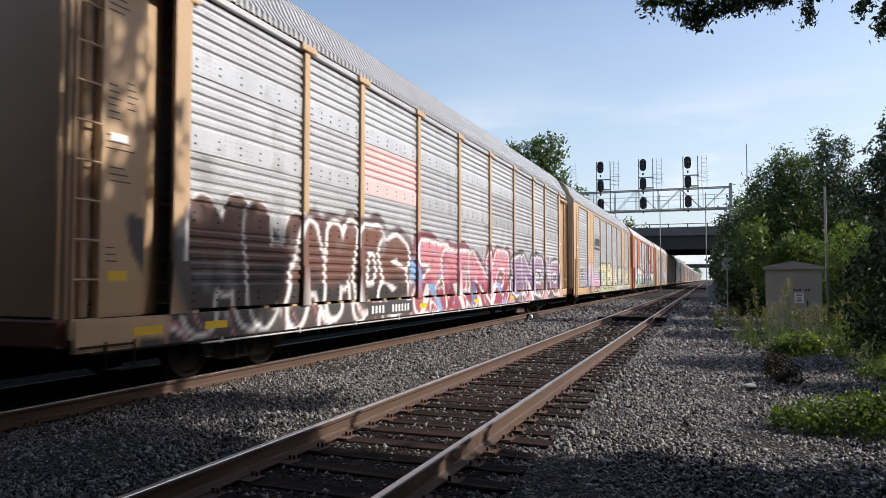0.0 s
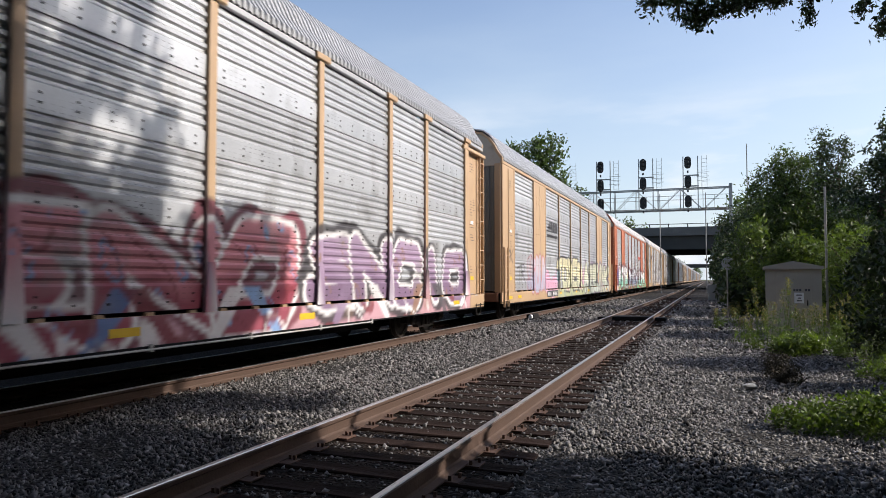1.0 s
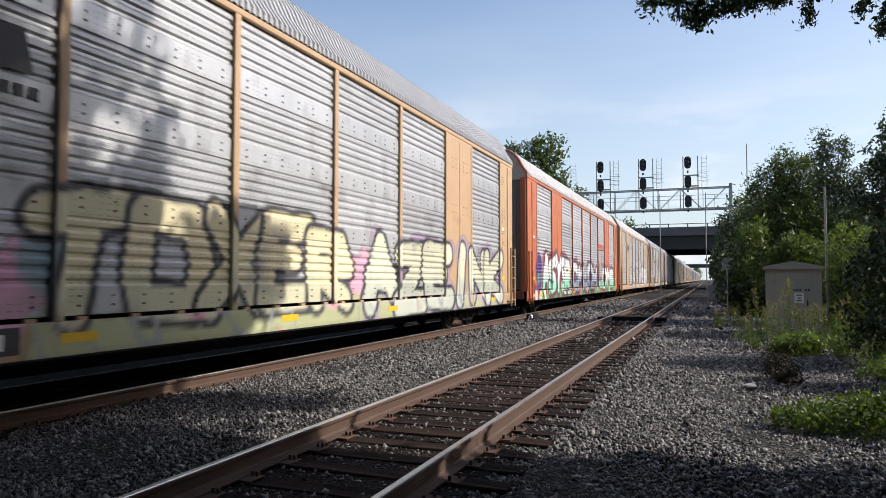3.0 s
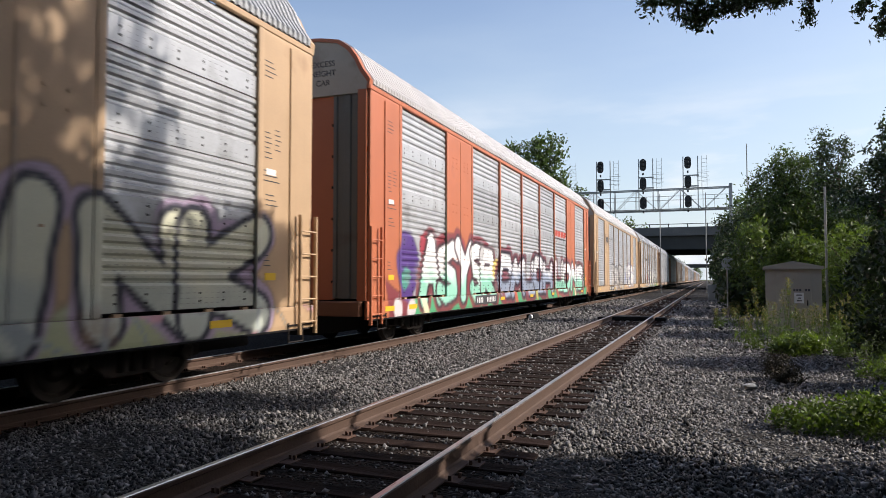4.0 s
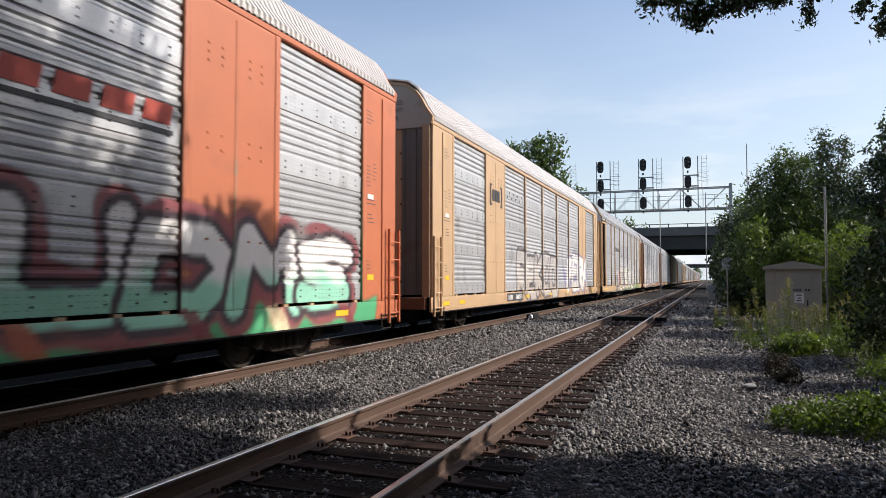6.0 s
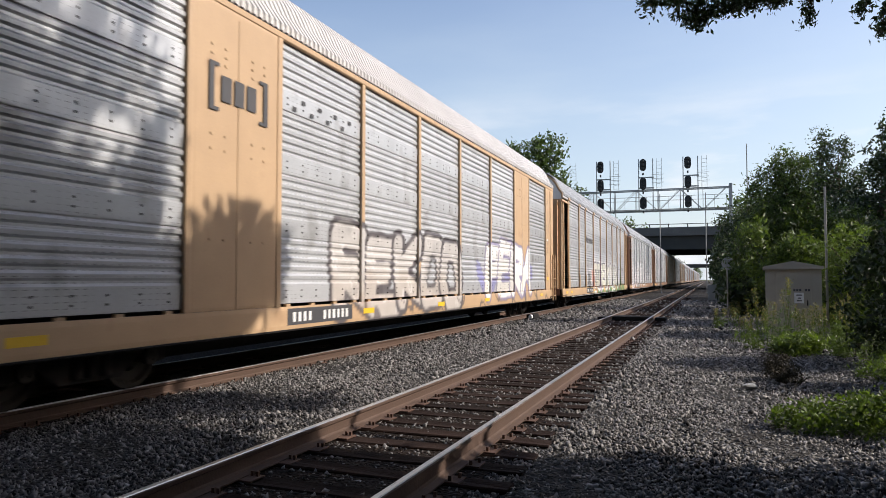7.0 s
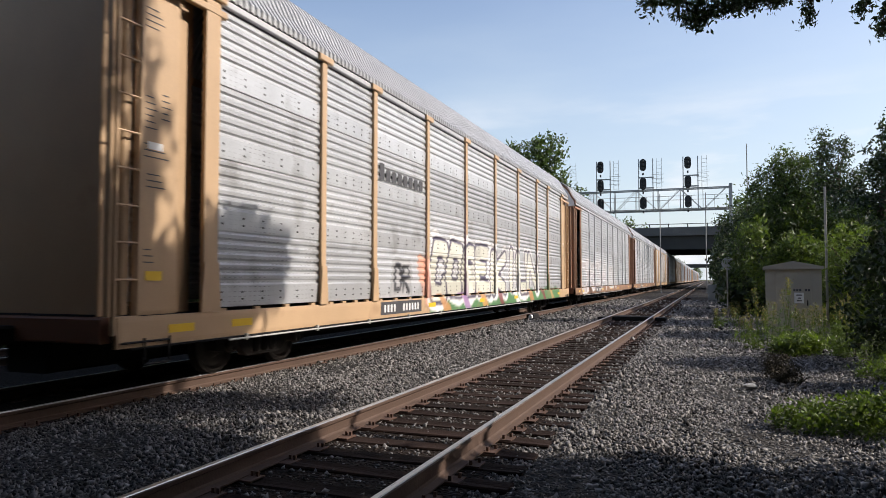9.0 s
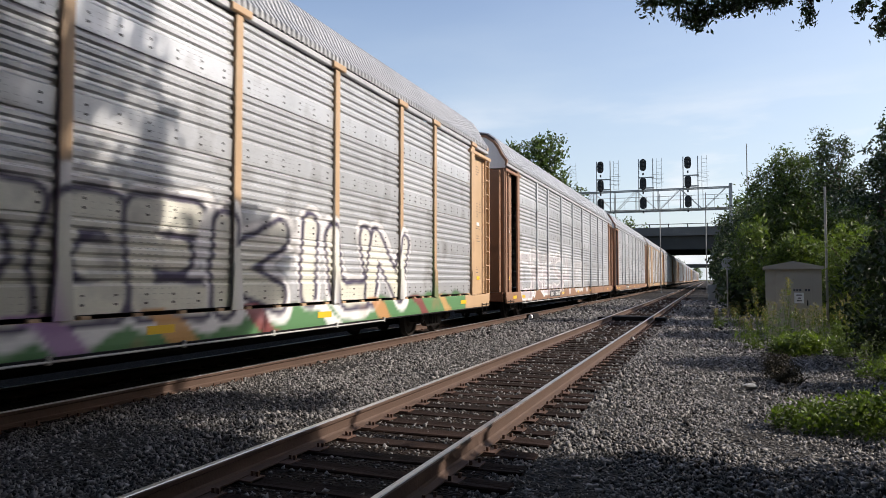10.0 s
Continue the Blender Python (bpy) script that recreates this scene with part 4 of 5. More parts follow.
def paint_coge(S, Z):
    o = fresh(S)
    over(o, block(S, Z, 8.9, 9.5, 0.6, 1.9, 0.12, 3), (0.66, 0.35, 0.25))
    over(o, block(S, Z, 9.3, 24.6, 0.4, 1.04, 0.06, 5), (0.09, 0.22, 0.09))
    word(o, S, Z, "DR", 7.5, 8.3, 1.1, 1.72, INK, INK, INK, (0.42, 0.42, 0.42), 0.04, 0.01, 10)
    word(o, S, Z, "COGE", 9.5, 14.2, 1.0, 2.22, (0.70, 0.69, 0.60), (0.66, 0.65, 0.55), (0.06, 0.05, 0.09), WHITE, 0.19, 0.095, 15)
    word(o, S, Z, "KIUN", 14.5, 20.6, 1.0, 2.2, (0.72, 0.71, 0.64), (0.66, 0.66, 0.56), (0.06, 0.05, 0.09), WHITE, 0.19, 0.095, 16)
    for k, (s, c) in enumerate(((10.4, (0.5, 0.25, 0.1)), (12.0, (0.35, 0.2, 0.4)), (13.6, (0.55, 0.3, 0.1)), (15.4, MAROON), (17.3, WHITE), (19.4, (0.5, 0.25, 0.1)), (21.5, MAROON), (23.0, (0.5, 0.3, 0.12)))):
        over(o, edge(np.abs(S - s + (Z - 0.8) * 1.2) + wobble(S, Z, 5, k) * 0.08, 0.22, 0.05) * (Z < 1.05), c, 0.9)
    return o


def paint_white(S, Z):
    o = fresh(S)
    word(o, S, Z, "CRESA", 1.8, 11.4, 0.75, 2.4, (0.50, 0.48, 0.49), (0.46, 0.42, 0.44), (0.80, 0.79, 0.78), None, 0.14, 0.09, 31)
    word(o, S, Z, "EN", 12.6, 16.2, 0.9, 2.2, (0.5, 0.5, 0.5), (0.46, 0.46, 0.46), (0.74, 0.72, 0.72), None, 0.16, 0.07, 32)
    return o


# ---- stencils on the cars ----
def bar_part(root, mat, y0, y1, z0, z1, x=HALF - 0.022, lean=0.0, name="stencil_bar"):
    s = Shape()
    vs = [(xx, y + lean * (z - z0), z) for xx in (x, x + 0.004) for y, z in ((y0, z0), (y1, z0), (y1, z1), (y0, z1))]
    s.add(vs, [(0, 1, 2, 3), (7, 6, 5, 4), (0, 4, 5, 1), (1, 5, 6, 2), (2, 6, 7, 3), (3, 7, 4, 0)])
    return part(name, s.mesh(name, mat), root)


def marks_arrow(root):
    for k in range(5):
        z = 3.36 + k * 0.085
        bar_part(root, M["ink"], 6.95 + 0.1 * k, 7.6 + 0.04 * k, z, z + 0.05, lean=-0.3)
    for k, (a, b) in enumerate(((7.75, 8.05), (8.15, 8.45), (8.55, 8.95))):
        bar_part(root, M["ink"], a, b, 3.36, 3.78, lean=-0.25)
    for k in range(14):
        bar_part(root, M["ink"], 6.95 + k * 0.15, 7.05 + k * 0.15, 3.12, 3.24)


def marks_red(root):
    for k in range(4):
        bar_part(root, M["red"], 17.9 + k * 0.6, 18.35 + k * 0.6, 3.25, 3.5, lean=0.2)
    bar_part(root, M["ink"], 17.8, 20.2, 3.13, 3.19)


def marks_bracket(root):
    x = HALF + 0.024
    for a, b in ((4.85, 4.95), (6.05, 6.15)):
        bar_part(root, M["ink"], a, b, 3.62, 4.27, x)
    for a in (4.95, 5.95):
        for z in (3.62, 4.22):
            bar_part(root, M["ink"], a, a + 0.1, z, z + 0.05, x)
    for k in range(3):
        bar_part(root, M["ink"], 5.1 + k * 0.28, 5.31 + k * 0.28, 3.77, 4.12, x)
    for k in range(8):
        z = 4.2 if k % 2 else 4.05
        bar_part(root, M["ink"], 6.9 + k * 0.26, 7.0 + k * 0.26, z, z + 0.07)


def marks_word(root):
    for k in range(8):
        h = 0.34 if k == 0 else 0.24
        bar_part(root, M["ink"], 6.75 + k * 0.29, 6.95 + k * 0.29, 3.38, 3.38 + h)


# ---- structures ----
def relay_hut():
    root = thing("relay_hut", "beige-grey sheet-metal railway relay hut with low gable roof", "hut", pose(2.20, 21.9, -0.1, 0, 0, -4))
    w, d, h = 0.68, 0.95, 1.95
    s = Shape().box(-w, w, -d, d, 0.06, h, 0.015)
    part("wall", s.mesh("wall", M["hut"]), root)
    s = Shape().box(-w - 0.06, w + 0.06, -d - 0.06, d + 0.06, 0.0, 0.07)
    part("base", s.mesh("base", M["concrete"]), root)
    s = Shape()
    ring = [(-w - 0.06, h - 0.02), (w + 0.06, h - 0.02), (w + 0.06, h + 0.05), (0, h + 0.2), (-w - 0.06, h + 0.05)]
    s.extrude(ring, -d - 0.08, d + 0.08)
    part("roof", s.mesh("roof", M["hut"]), root)
    s = Shape().box(-0.42, 0.44, -d - 0.02, -d - 0.004, 0.18, h - 0.12, 0.006)
    door = part("door", s.mesh("door", M["hut"]), root)
    part("door_handle", Shape().box(0.32, 0.35, -d - 0.05, -d - 0.021, 0.95, 1.1).mesh("door_handle", M["truck"]), door)
    part("notice", Shape().box(0.02, 0.25, -d - 0.026, -d - 0.022, 1.02, 1.3).mesh("notice", M["white"]), root, "white notice sheet with illegible print")
    b = Shape()
    for z, x0, x1 in ((1.22, 0.07, 0.2), (1.14, 0.1, 0.18), (1.07, 0.08, 0.2)):
        b.box(x0, x1, -d - 0.030, -d - 0.0275, z, z + 0.03)
    part("print_bars", b.mesh("print_bars", M["ink"]), root)
    for k in (0, 1, 2, 4, 5):
        part("sign_bar", Shape().box(0.07 * k, 0.07 * k + 0.05, -d - 0.026, -d - 0.0225, 1.34, 1.40).mesh("sign_bar", M["ink"]), root)


GY = 83.0


def signal_gantry():
    root = thing("signal_gantry", "grey lattice railway signal gantry spanning the tracks", "signal gantry")
    zl, zt = 9.35, 11.75
    x0, x1 = -22.0, 2.6
    for z in (zl, zt):
        for y in (GY - 0.55, GY + 0.55):
            part("chord", Shape().box(x0, x1, y - 0.055, y + 0.055, z - 0.055, z + 0.055).mesh("chord", M["gantry"]), root)
    lat = Shape()
    x, k = x0, 0
    while x < x1 - 1.0:
        for y in (GY - 0.55, GY + 0.55):
            lat.tube((x, y, zl), (x, y, zt), 0.03, n=5)
            a, b = (zl, zt) if k % 2 else (zt, zl)
            lat.tube((x, y, a), (x + 2.4, y, b), 0.03, n=5)
        lat.tube((x, GY - 0.55, zl), (x, GY + 0.55, zl), 0.04, n=5)
        x, k = x + 2.4, k + 1
    part("lattice", lat.mesh("lattice", M["gantry"]), root)
    # hand rail and walkway
    rail = Shape()
    for z in (zt - 1.3, zt - 0.85, zt + 0.0):
        rail.tube((x0, GY - 0.9, z), (x1, GY - 0.9, z), 0.025, n=5)
    for x in np.arange(x0, x1, 1.2):
        rail.tube((x, GY - 0.9, zl), (x, GY - 0.9, zt - 0.85), 0.022, n=5)
    part("hand_rail", rail.mesh("hand_rail", M["gantry"]), root)
    part("walkway", Shape().box(x0, x1, GY - 0.95, GY - 0.3, zl + 0.1, zl + 0.14).mesh("walkway", M["gantry"]), root)
    for x in (x1 - 0.15, x0 + 0.15):
        for y in (GY - 0.55, GY + 0.55):
            part("leg", Shape().box(x - 0.16, x + 0.16, y - 0.16, y + 0.16, -0.3, zt + 0.35).mesh("leg", M["gantry"]), root)
    side = Shape()
    for x in (-15.1, -14.4):
        side.tube((x, GY - 0.7, 11.8), (x, GY - 0.7, 15.3), 0.02, n=5)
    for z in np.arange(12.0, 15.3, 0.42):
        side.tube((-15.1, GY - 0.7, z), (-14.4, GY - 0.7, z), 0.014, n=5)
    part("gantry_ladder", side.mesh("gantry_ladder", M["gantry"]), root)
    for cx in (-1.9, -6.7, -11.45):
        mast = Shape()
        for x in (cx - 0.55, cx + 1.0):
            mast.box(x - 0.05, x + 0.05, GY - 0.73, GY - 0.63, zl, 15.3)
        for z in (13.15, 11.95):
            mast.box(cx - 0.6, cx + 1.1, GY - 0.9, GY - 0.6, z - 0.06, z + 0.06)
        for x in (cx + 1.4, cx + 1.95):
            mast.tube((x, GY - 0.7, 11.8), (x, GY - 0.7, 15.3), 0.02, n=5)
        for z in np.arange(12.0, 15.3, 0.42):
            mast.tube((cx + 1.4, GY - 0.7, z), (cx + 1.95, GY - 0.7, z), 0.014, n=5)
        for z in (12.5, 12.95, 13.4):
            mast.tube((cx + 0.9, GY - 1.1, z), (cx + 2.2, GY - 1.1, z), 0.022, n=5)
        part("signal_mast", mast.mesh("signal_mast", M["gantry"]), root)
        for z in (14.55, 12.05 + 0.35, 10.35 - 0.15):
            h = Shape()
            n, w, hh = 8, 0.36, 0.33
            ring = [(w * math.cos(a), hh + w * math.sin(a)) for a in np.linspace(0, math.pi, n)] + [(w * math.cos(a), -hh + w * math.sin(a)) for a in np.linspace(math.pi, 2 * math.pi, n)]
            s = Shape().extrude(ring, 0, 0.05)
            sg = part("signal_head", s.mesh("signal_head", M["signal"]), root, "black oval signal head backing", at=pose(cx - 0.05, GY - 1.15, z))
            hood = Shape()
            for q in (-0.45, 0.0, 0.45):
                hood.disc_stack([(-0.32, 0.13), (-0.3, 0.15), (0.0, 0.15), (0.0, 0.05)], 12, "y", (0, 0, q))
            hood.box(-0.16, 0.16, 0.05, 0.28, -0.62, 0.62)
            hood.tube((0, 0.1, -0.9), (0, 0.1, -1.15), 0.09)
            part("lamp_hood", hood.mesh("lamp_hood", M["signal"]), sg)


def slim_pole(x, y, top, r, name, label):
    s = Shape().tube((0, 0, -0.3), (0, 0, top), r, r * 0.8, 10)
    s.disc_stack([(-0.3, r * 2.4), (0.1, r * 2.4), (0.14, r * 1.2)], 10, "z")
    return thing(name, label, "pole", pose(x, y, 0), data=s.mesh(name, M["pole"]))


def overpass():
    root = thing("road_overpass", "dark concrete and steel road bridge over the railway", "bridge", pose(0, 0, 0))
    y0, y1 = 121.0, 151.0
    part("deck", Shape().box(-90, 45, y0 - 0.4, y1 + 0.4, 8.75, 9.25).mesh("deck", M["concrete"]), root)
    for y in np.linspace(y0 + 0.3, y1 - 0.3, 9):
        s = Shape()
        s.box(-90, 45, y - 0.03, y + 0.03, 6.58, 8.74)
        s.box(-90, 45, y - 0.25, y + 0.25, 6.5, 6.58)
        part("girder", s.mesh("girder", M["girder"]), root)
    for y in (y0 - 0.4, y1 + 0.1):
        p = part("parapet", Shape().box(-90, 45, y, y + 0.3, 9.26, 10.15).mesh("parapet", M["concrete"]), root)
        r = Shape()
        for x in np.arange(-90, 45, 3.0):
            r.box(x - 0.08, x + 0.08, y + 0.08, y + 0.22, 10.16, 10.75)
        r.box(-90, 45, y + 0.1, y + 0.2, 10.62, 10.72)
        part("bridge_rail", r.mesh("bridge_rail", M["girder"]), p)
    for cx in (3.6, -19.0):
        p = part("pier", Shape().box(cx - 0.7, cx + 0.7, y0, y1, 5.5, 6.49).mesh("pier_cap", M["concrete"]), root)
        for y in np.linspace(y0 + 2, y1 - 2, 5):
            part("column", Shape().tube((cx, y, -0.4), (cx, y, 5.5), 0.55, n=14).mesh("column", M["concrete"]), p)
    # unseen abutments, added to keep light from the sides out of the underpass
    for a, b in ((9.0, 45.0), (-90.0, -26.0)):
        part("abutment", Shape().box(a, b, y0 + 0.5, y1 - 0.5, -0.4, 6.49).mesh("abutment", M["concrete"]), root)


def far_bridge():
    root = thing("far_overpass", "second dark bridge across the railway far behind", "bridge")
    part("deck", Shape().box(-90, 70, 330, 340, 6.9, 8.4).mesh("deck", M["girder"]), root)
    for x in (4.5, -20.0):
        part("pier", Shape().box(x - 0.8, x + 0.8, 331, 339, -0.3, 6.9).mesh("pier", M["concrete"]), root)


# ---- plants ----
def leaf_mesh(name, mat, centres, sizes, rnd, slender=0.45, droop=0.0):
    """Many small pointed leaves as one mesh; each is a folded four-sided blade."""
    n = len(centres)
    d = rnd.normal(size=(n, 3))
    d[:, 2] -= droop
    d /= np.linalg.norm(d, axis=1)[:, None]
    e = np.cross(d, rnd.normal(size=(n, 3)))
    e /= np.linalg.norm(e, axis=1)[:, None]
    k = np.cross(d, e)
    s = np.asarray(sizes)[:, None]
    base, tip = centres - d * s * 0.5, centres + d * s * 0.5
    left, right = centres + e * s * slender * 0.5 + k * s * 0.1, centres - e * s * slender * 0.5 + k * s * 0.1
    vs = np.stack([base, left, tip, right], 1).reshape(-1, 3)
    me = bpy.data.meshes.new(name)
    me.vertices.add(4 * n)
    me.vertices.foreach_set("co", vs.ravel())
    me.loops.add(4 * n)
    me.loops.foreach_set("vertex_index", np.arange(4 * n))
    me.polygons.add(n)
    me.polygons.foreach_set("loop_start", np.arange(0, 4 * n, 4))
    me.update(calc_edges=True)
    me.materials.append(mat)
    return me


def clumped(rnd, blobs, count, spread, fill=0.35):
    """Leaf places: twig clumps spread over and inside a set of ellipsoids (x, y, z, rx, ry, rz)."""
    blobs = np.array(blobs, dtype=float)
    weight = blobs[:, 3] * blobs[:, 4] + blobs[:, 4] * blobs[:, 5]
    per = 26
    clumps = max(1, count // per)
    pick = rnd.choice(len(blobs), clumps, p=weight / weight.sum())
    d = rnd.normal(size=(clumps, 3))
    d /= np.linalg.norm(d, axis=1)[:, None]
    r = np.where(rnd.random(clumps) < fill, rnd.random(clumps) ** 0.5, rnd.uniform(0.8, 1.12, clumps))
    c = blobs[pick, :3] + d * blobs[pick, 3:] * r[:, None]
    pts = np.repeat(c, per, 0) + rnd.normal(size=(clumps * per, 3)) * spread * rnd.uniform(0.5, 1.2, (clumps, 1)).repeat(per, 0)
    return pts


def tree(name, label, x, y, height, trunk_r, blobs, count, leaf, mat, seed, spread=0.25, limbs=7, slender=0.45, fill=0.35, branch=None):
    """blobs are given in metres from the foot of the trunk."""
    rnd = np.random.default_rng(seed)
    root = thing(name, label, "tree" if "bush" not in name else "bush", pose(x, y, -0.2))
    s = Shape()
    prev, r = Vector((0, 0, 0)), trunk_r
    for k in range(1, 6):
        p = Vector((rnd.normal() * 0.12 * k * trunk_r * 4, rnd.normal() * 0.12 * k * trunk_r * 4, height * 0.75 * k / 5))
        s.tube(prev, p, r, r * 0.8, 9, False)
        prev, r = p, r * 0.8
    for k in range(limbs):
        b = blobs[k % len(blobs)]
        a = Vector((0, 0, height * rnd.uniform(0.2, 0.6)))
        e = Vector(b[:3]) + Vector(rnd.normal(size=3)) * 0.3 * b[3]
        m = a.lerp(e, 0.5) + Vector((0, 0, -0.1 * height * rnd.random()))
        s.tube(a, m, trunk_r * 0.42, trunk_r * 0.28, 6, False).tube(m, e, trunk_r * 0.28, trunk_r * 0.06, 6, False)
    part("trunk", s.mesh("trunk", M["bark"]), root)
    pts = clumped(rnd, blobs, count, spread, fill)
    sizes = leaf * rnd.uniform(0.6, 1.3, len(pts))
    part("crown", leaf_mesh("crown", mat, pts, sizes, rnd, slender, 0.25), root)
    if branch:
        bl, cnt, lf = branch
        w = Shape()
        for b in bl:
            for q in range(5):
                e = Vector(b[:3]) + Vector(rnd.normal(size=3)) * 0.5 * Vector(b[3:])
                w.tube(Vector(b[:3]) + Vector((b[3] * 0.8, -0.1, 0.35)), e, 0.012, 0.004, 5, False)
        lb = part("low_branch", w.mesh("low_branch", M["bark"]), root)
        pts = clumped(rnd, bl, cnt, 0.06, 0.45)
        part("branch_leaves", leaf_mesh("branch_leaves", mat, pts, lf * rnd.uniform(0.6, 1.3, len(pts)), rnd, 0.42, 0.8), lb)
    return root


def scatter_stones():
    rnd = np.random.default_rng(7)
    zones = [(3.1, 6.2, 1250, 0.0178, -7.0, 1.7), (6.2, 10.0, 1150, 0.0190, -7.1, 2.5), (10.0, 17.0, 500, 0.0235, -7.1, 4.0), (17.0, 30.0, 150, 0.036, -7.1, 4.5), (30.0, 55.0, 30, 0.055, -7.1, 4.5)]
    px, py, ps = [], [], []
    for y0, y1, dens, size, x0, x1 in zones:
        n = int((y1 - y0) * (x1 - x0) * dens)
        x, y = rnd.uniform(x0, x1, n), rnd.uniform(y0, y1, n)
        px.append(x), py.append(y), ps.append(size * rnd.lognormal(0, 0.28, n))
    x, y, s = np.concatenate(px), np.concatenate(py), np.concatenate(ps)
    bx, bz = np.array([p[0] for p in BED][::-1]), np.array([p[1] for p in BED][::-1])
    z = np.interp(x, bx, bz) + rnd.uniform(-0.3, 0.55, len(x)) * s
    z += 0.018 * np.sin(x * 2.1 + y * 1.3) * np.cos(y * 0.9 - x) * (np.abs(x - NEAR_X) > 1.3)
    inside = np.abs(x - NEAR_X) < 1.28
    phase = np.abs(((y - 1.2) / 0.497 + 0.5) % 1.0 - 0.5) * 0.497
    keep = ~(inside & (phase < 0.12) & (rnd.random(len(x)) < 0.86))
    keep &= ~((np.abs(x - NEAR_X) < 1.05) & (rnd.random(len(x)) < 0.6))
    for cx in (NEAR_X, FAR_X):
        for sd in (-1, 1):
            keep &= ~(np.abs(x - cx - sd * 0.7525) < 0.085)
    # weedy margin has fewer stones
    keep &= ~((x > 1.6) & (rnd.random(len(x)) < np.clip((x - 1.6) / 2.2, 0, 0.85)))
    x, y, z, s = x[keep], y[keep], z[keep], s[keep]
    n = len(x)
    tip = np.array([(1, 0, 0), (-1, 0, 0), (0, 1, 0), (0, -1, 0), (0, 0, 1), (0, 0, -1)], dtype=float)
    facets = np.array([(0, 2, 4), (2, 1, 4), (1, 3, 4), (3, 0, 4), (2, 0, 5), (1, 2, 5), (3, 1, 5), (0, 3, 5)])
    v = tip[None] * rnd.uniform(0.75, 1.55, (n, 6, 1)) + rnd.uniform(-0.45, 0.45, (n, 6, 3))
    v *= rnd.uniform(0.5, 1.4, (n, 1, 3))
    q = rnd.normal(size=(n, 4))
    q /= np.linalg.norm(q, axis=1)[:, None]
    w, a, b, c = q.T
    R = np.stack([1 - 2 * (b * b + c * c), 2 * (a * b - c * w), 2 * (a * c + b * w), 2 * (a * b + c * w), 1 - 2 * (a * a + c * c), 2 * (b * c - a * w), 2 * (a * c - b * w), 2 * (b * c + a * w), 1 - 2 * (a * a + b * b)], 1).reshape(n, 3, 3)
    v = np.einsum("nij,nkj->nki", R, v) * s[:, None, None] * 0.8
    v += np.stack([x, y, z], 1)[:, None]
    f = (facets[None] + 6 * np.arange(n)[:, None, None]).reshape(-1)
    me = bpy.data.meshes.new("ballast_stones")
    me.vertices.add(6 * n)
    me.vertices.foreach_set("co", v.ravel())
    me.loops.add(len(f))
    me.loops.foreach_set("vertex_index", f)
    me.polygons.add(8 * n)
    me.polygons.foreach_set("loop_start", np.arange(0, len(f), 3))
    me.update(calc_edges=True)
    me.materials.append(M["stone"])
    thing("ballast_stones", "loose angular grey crushed ballast stones around the tracks", "gravel", kind="stuff", data=me)


def weed(x, y, h, seed, heads=True, leaves=240, spread=0.16):
    rnd = np.random.default_rng(seed)
    root = thing("weed_plant", "tall green weed with pale seed heads on gravel" if heads else "leafy green weed growing in the gravel", "plant", pose(x, y, -0.12), group="weeds beside the hut")
    s = Shape()
    pts, sz = [], []
    seedpts = []
    for k in range(5):
        a = rnd.uniform(0, math.tau)
        top = Vector((math.cos(a) * spread * rnd.uniform(0.4, 1.6), math.sin(a) * spread * rnd.uniform(0.4, 1.6), h * rnd.uniform(0.6, 1.0)))
        foot = Vector((top.x * 0.3, top.y * 0.3, 0))
        s.tube(foot, top, 0.008, 0.004, 5, False)
        for j in range(leaves // 5):
            u = rnd.random() ** 0.8
            p = foot.lerp(top, u) + Vector(rnd.normal(size=3)) * (0.11 * (1.15 - u))
            pts.append(p), sz.append(rnd.uniform(0.06, 0.15) * (1.2 - 0.6 * u))
        if heads:
            for j in range(70):
                seedpts.append(top + Vector((rnd.normal() * 0.035, rnd.normal() * 0.035, rnd.uniform(-0.35, 0.08) * h * 0.6)))
    part("stems", s.mesh("stems", M["weed"]), root)
    part("leaves", leaf_mesh("leaves", M["weed"], np.array(pts), np.array(sz), rnd, 0.25), root)
    if heads:
        tagged(part("seed_head", leaf_mesh("seed_head", M["seed"], np.array(seedpts), rnd.uniform(0.02, 0.05, len(seedpts)), rnd, 0.5), root, "pale dry seed heads"), kind="stuff")


def low_patch(name, label, blobs, count, leaf, mat, seed, spread=0.06, slender=0.5):
    rnd = np.random.default_rng(seed)
    root = thing(name, label, "plant")
    pts = clumped(rnd, blobs, count, spread, 0.5)
    pts[:, 2] = np.maximum(pts[:, 2], -0.1)
    part("foliage", leaf_mesh("foliage", mat, pts, leaf * rnd.uniform(0.6, 1.4, len(pts)), rnd, slender), root)
    s = Shape()
    for k in range(10):
        b = blobs[k % len(blobs)]
        e = Vector(b[:3]) + Vector(rnd.normal(size=3)) * 0.4 * b[5]
        s.tube((b[0], b[1], -0.2), e, 0.012, 0.005, 5, False)
    part("stems", s.mesh("stems", M["bark"]), root)


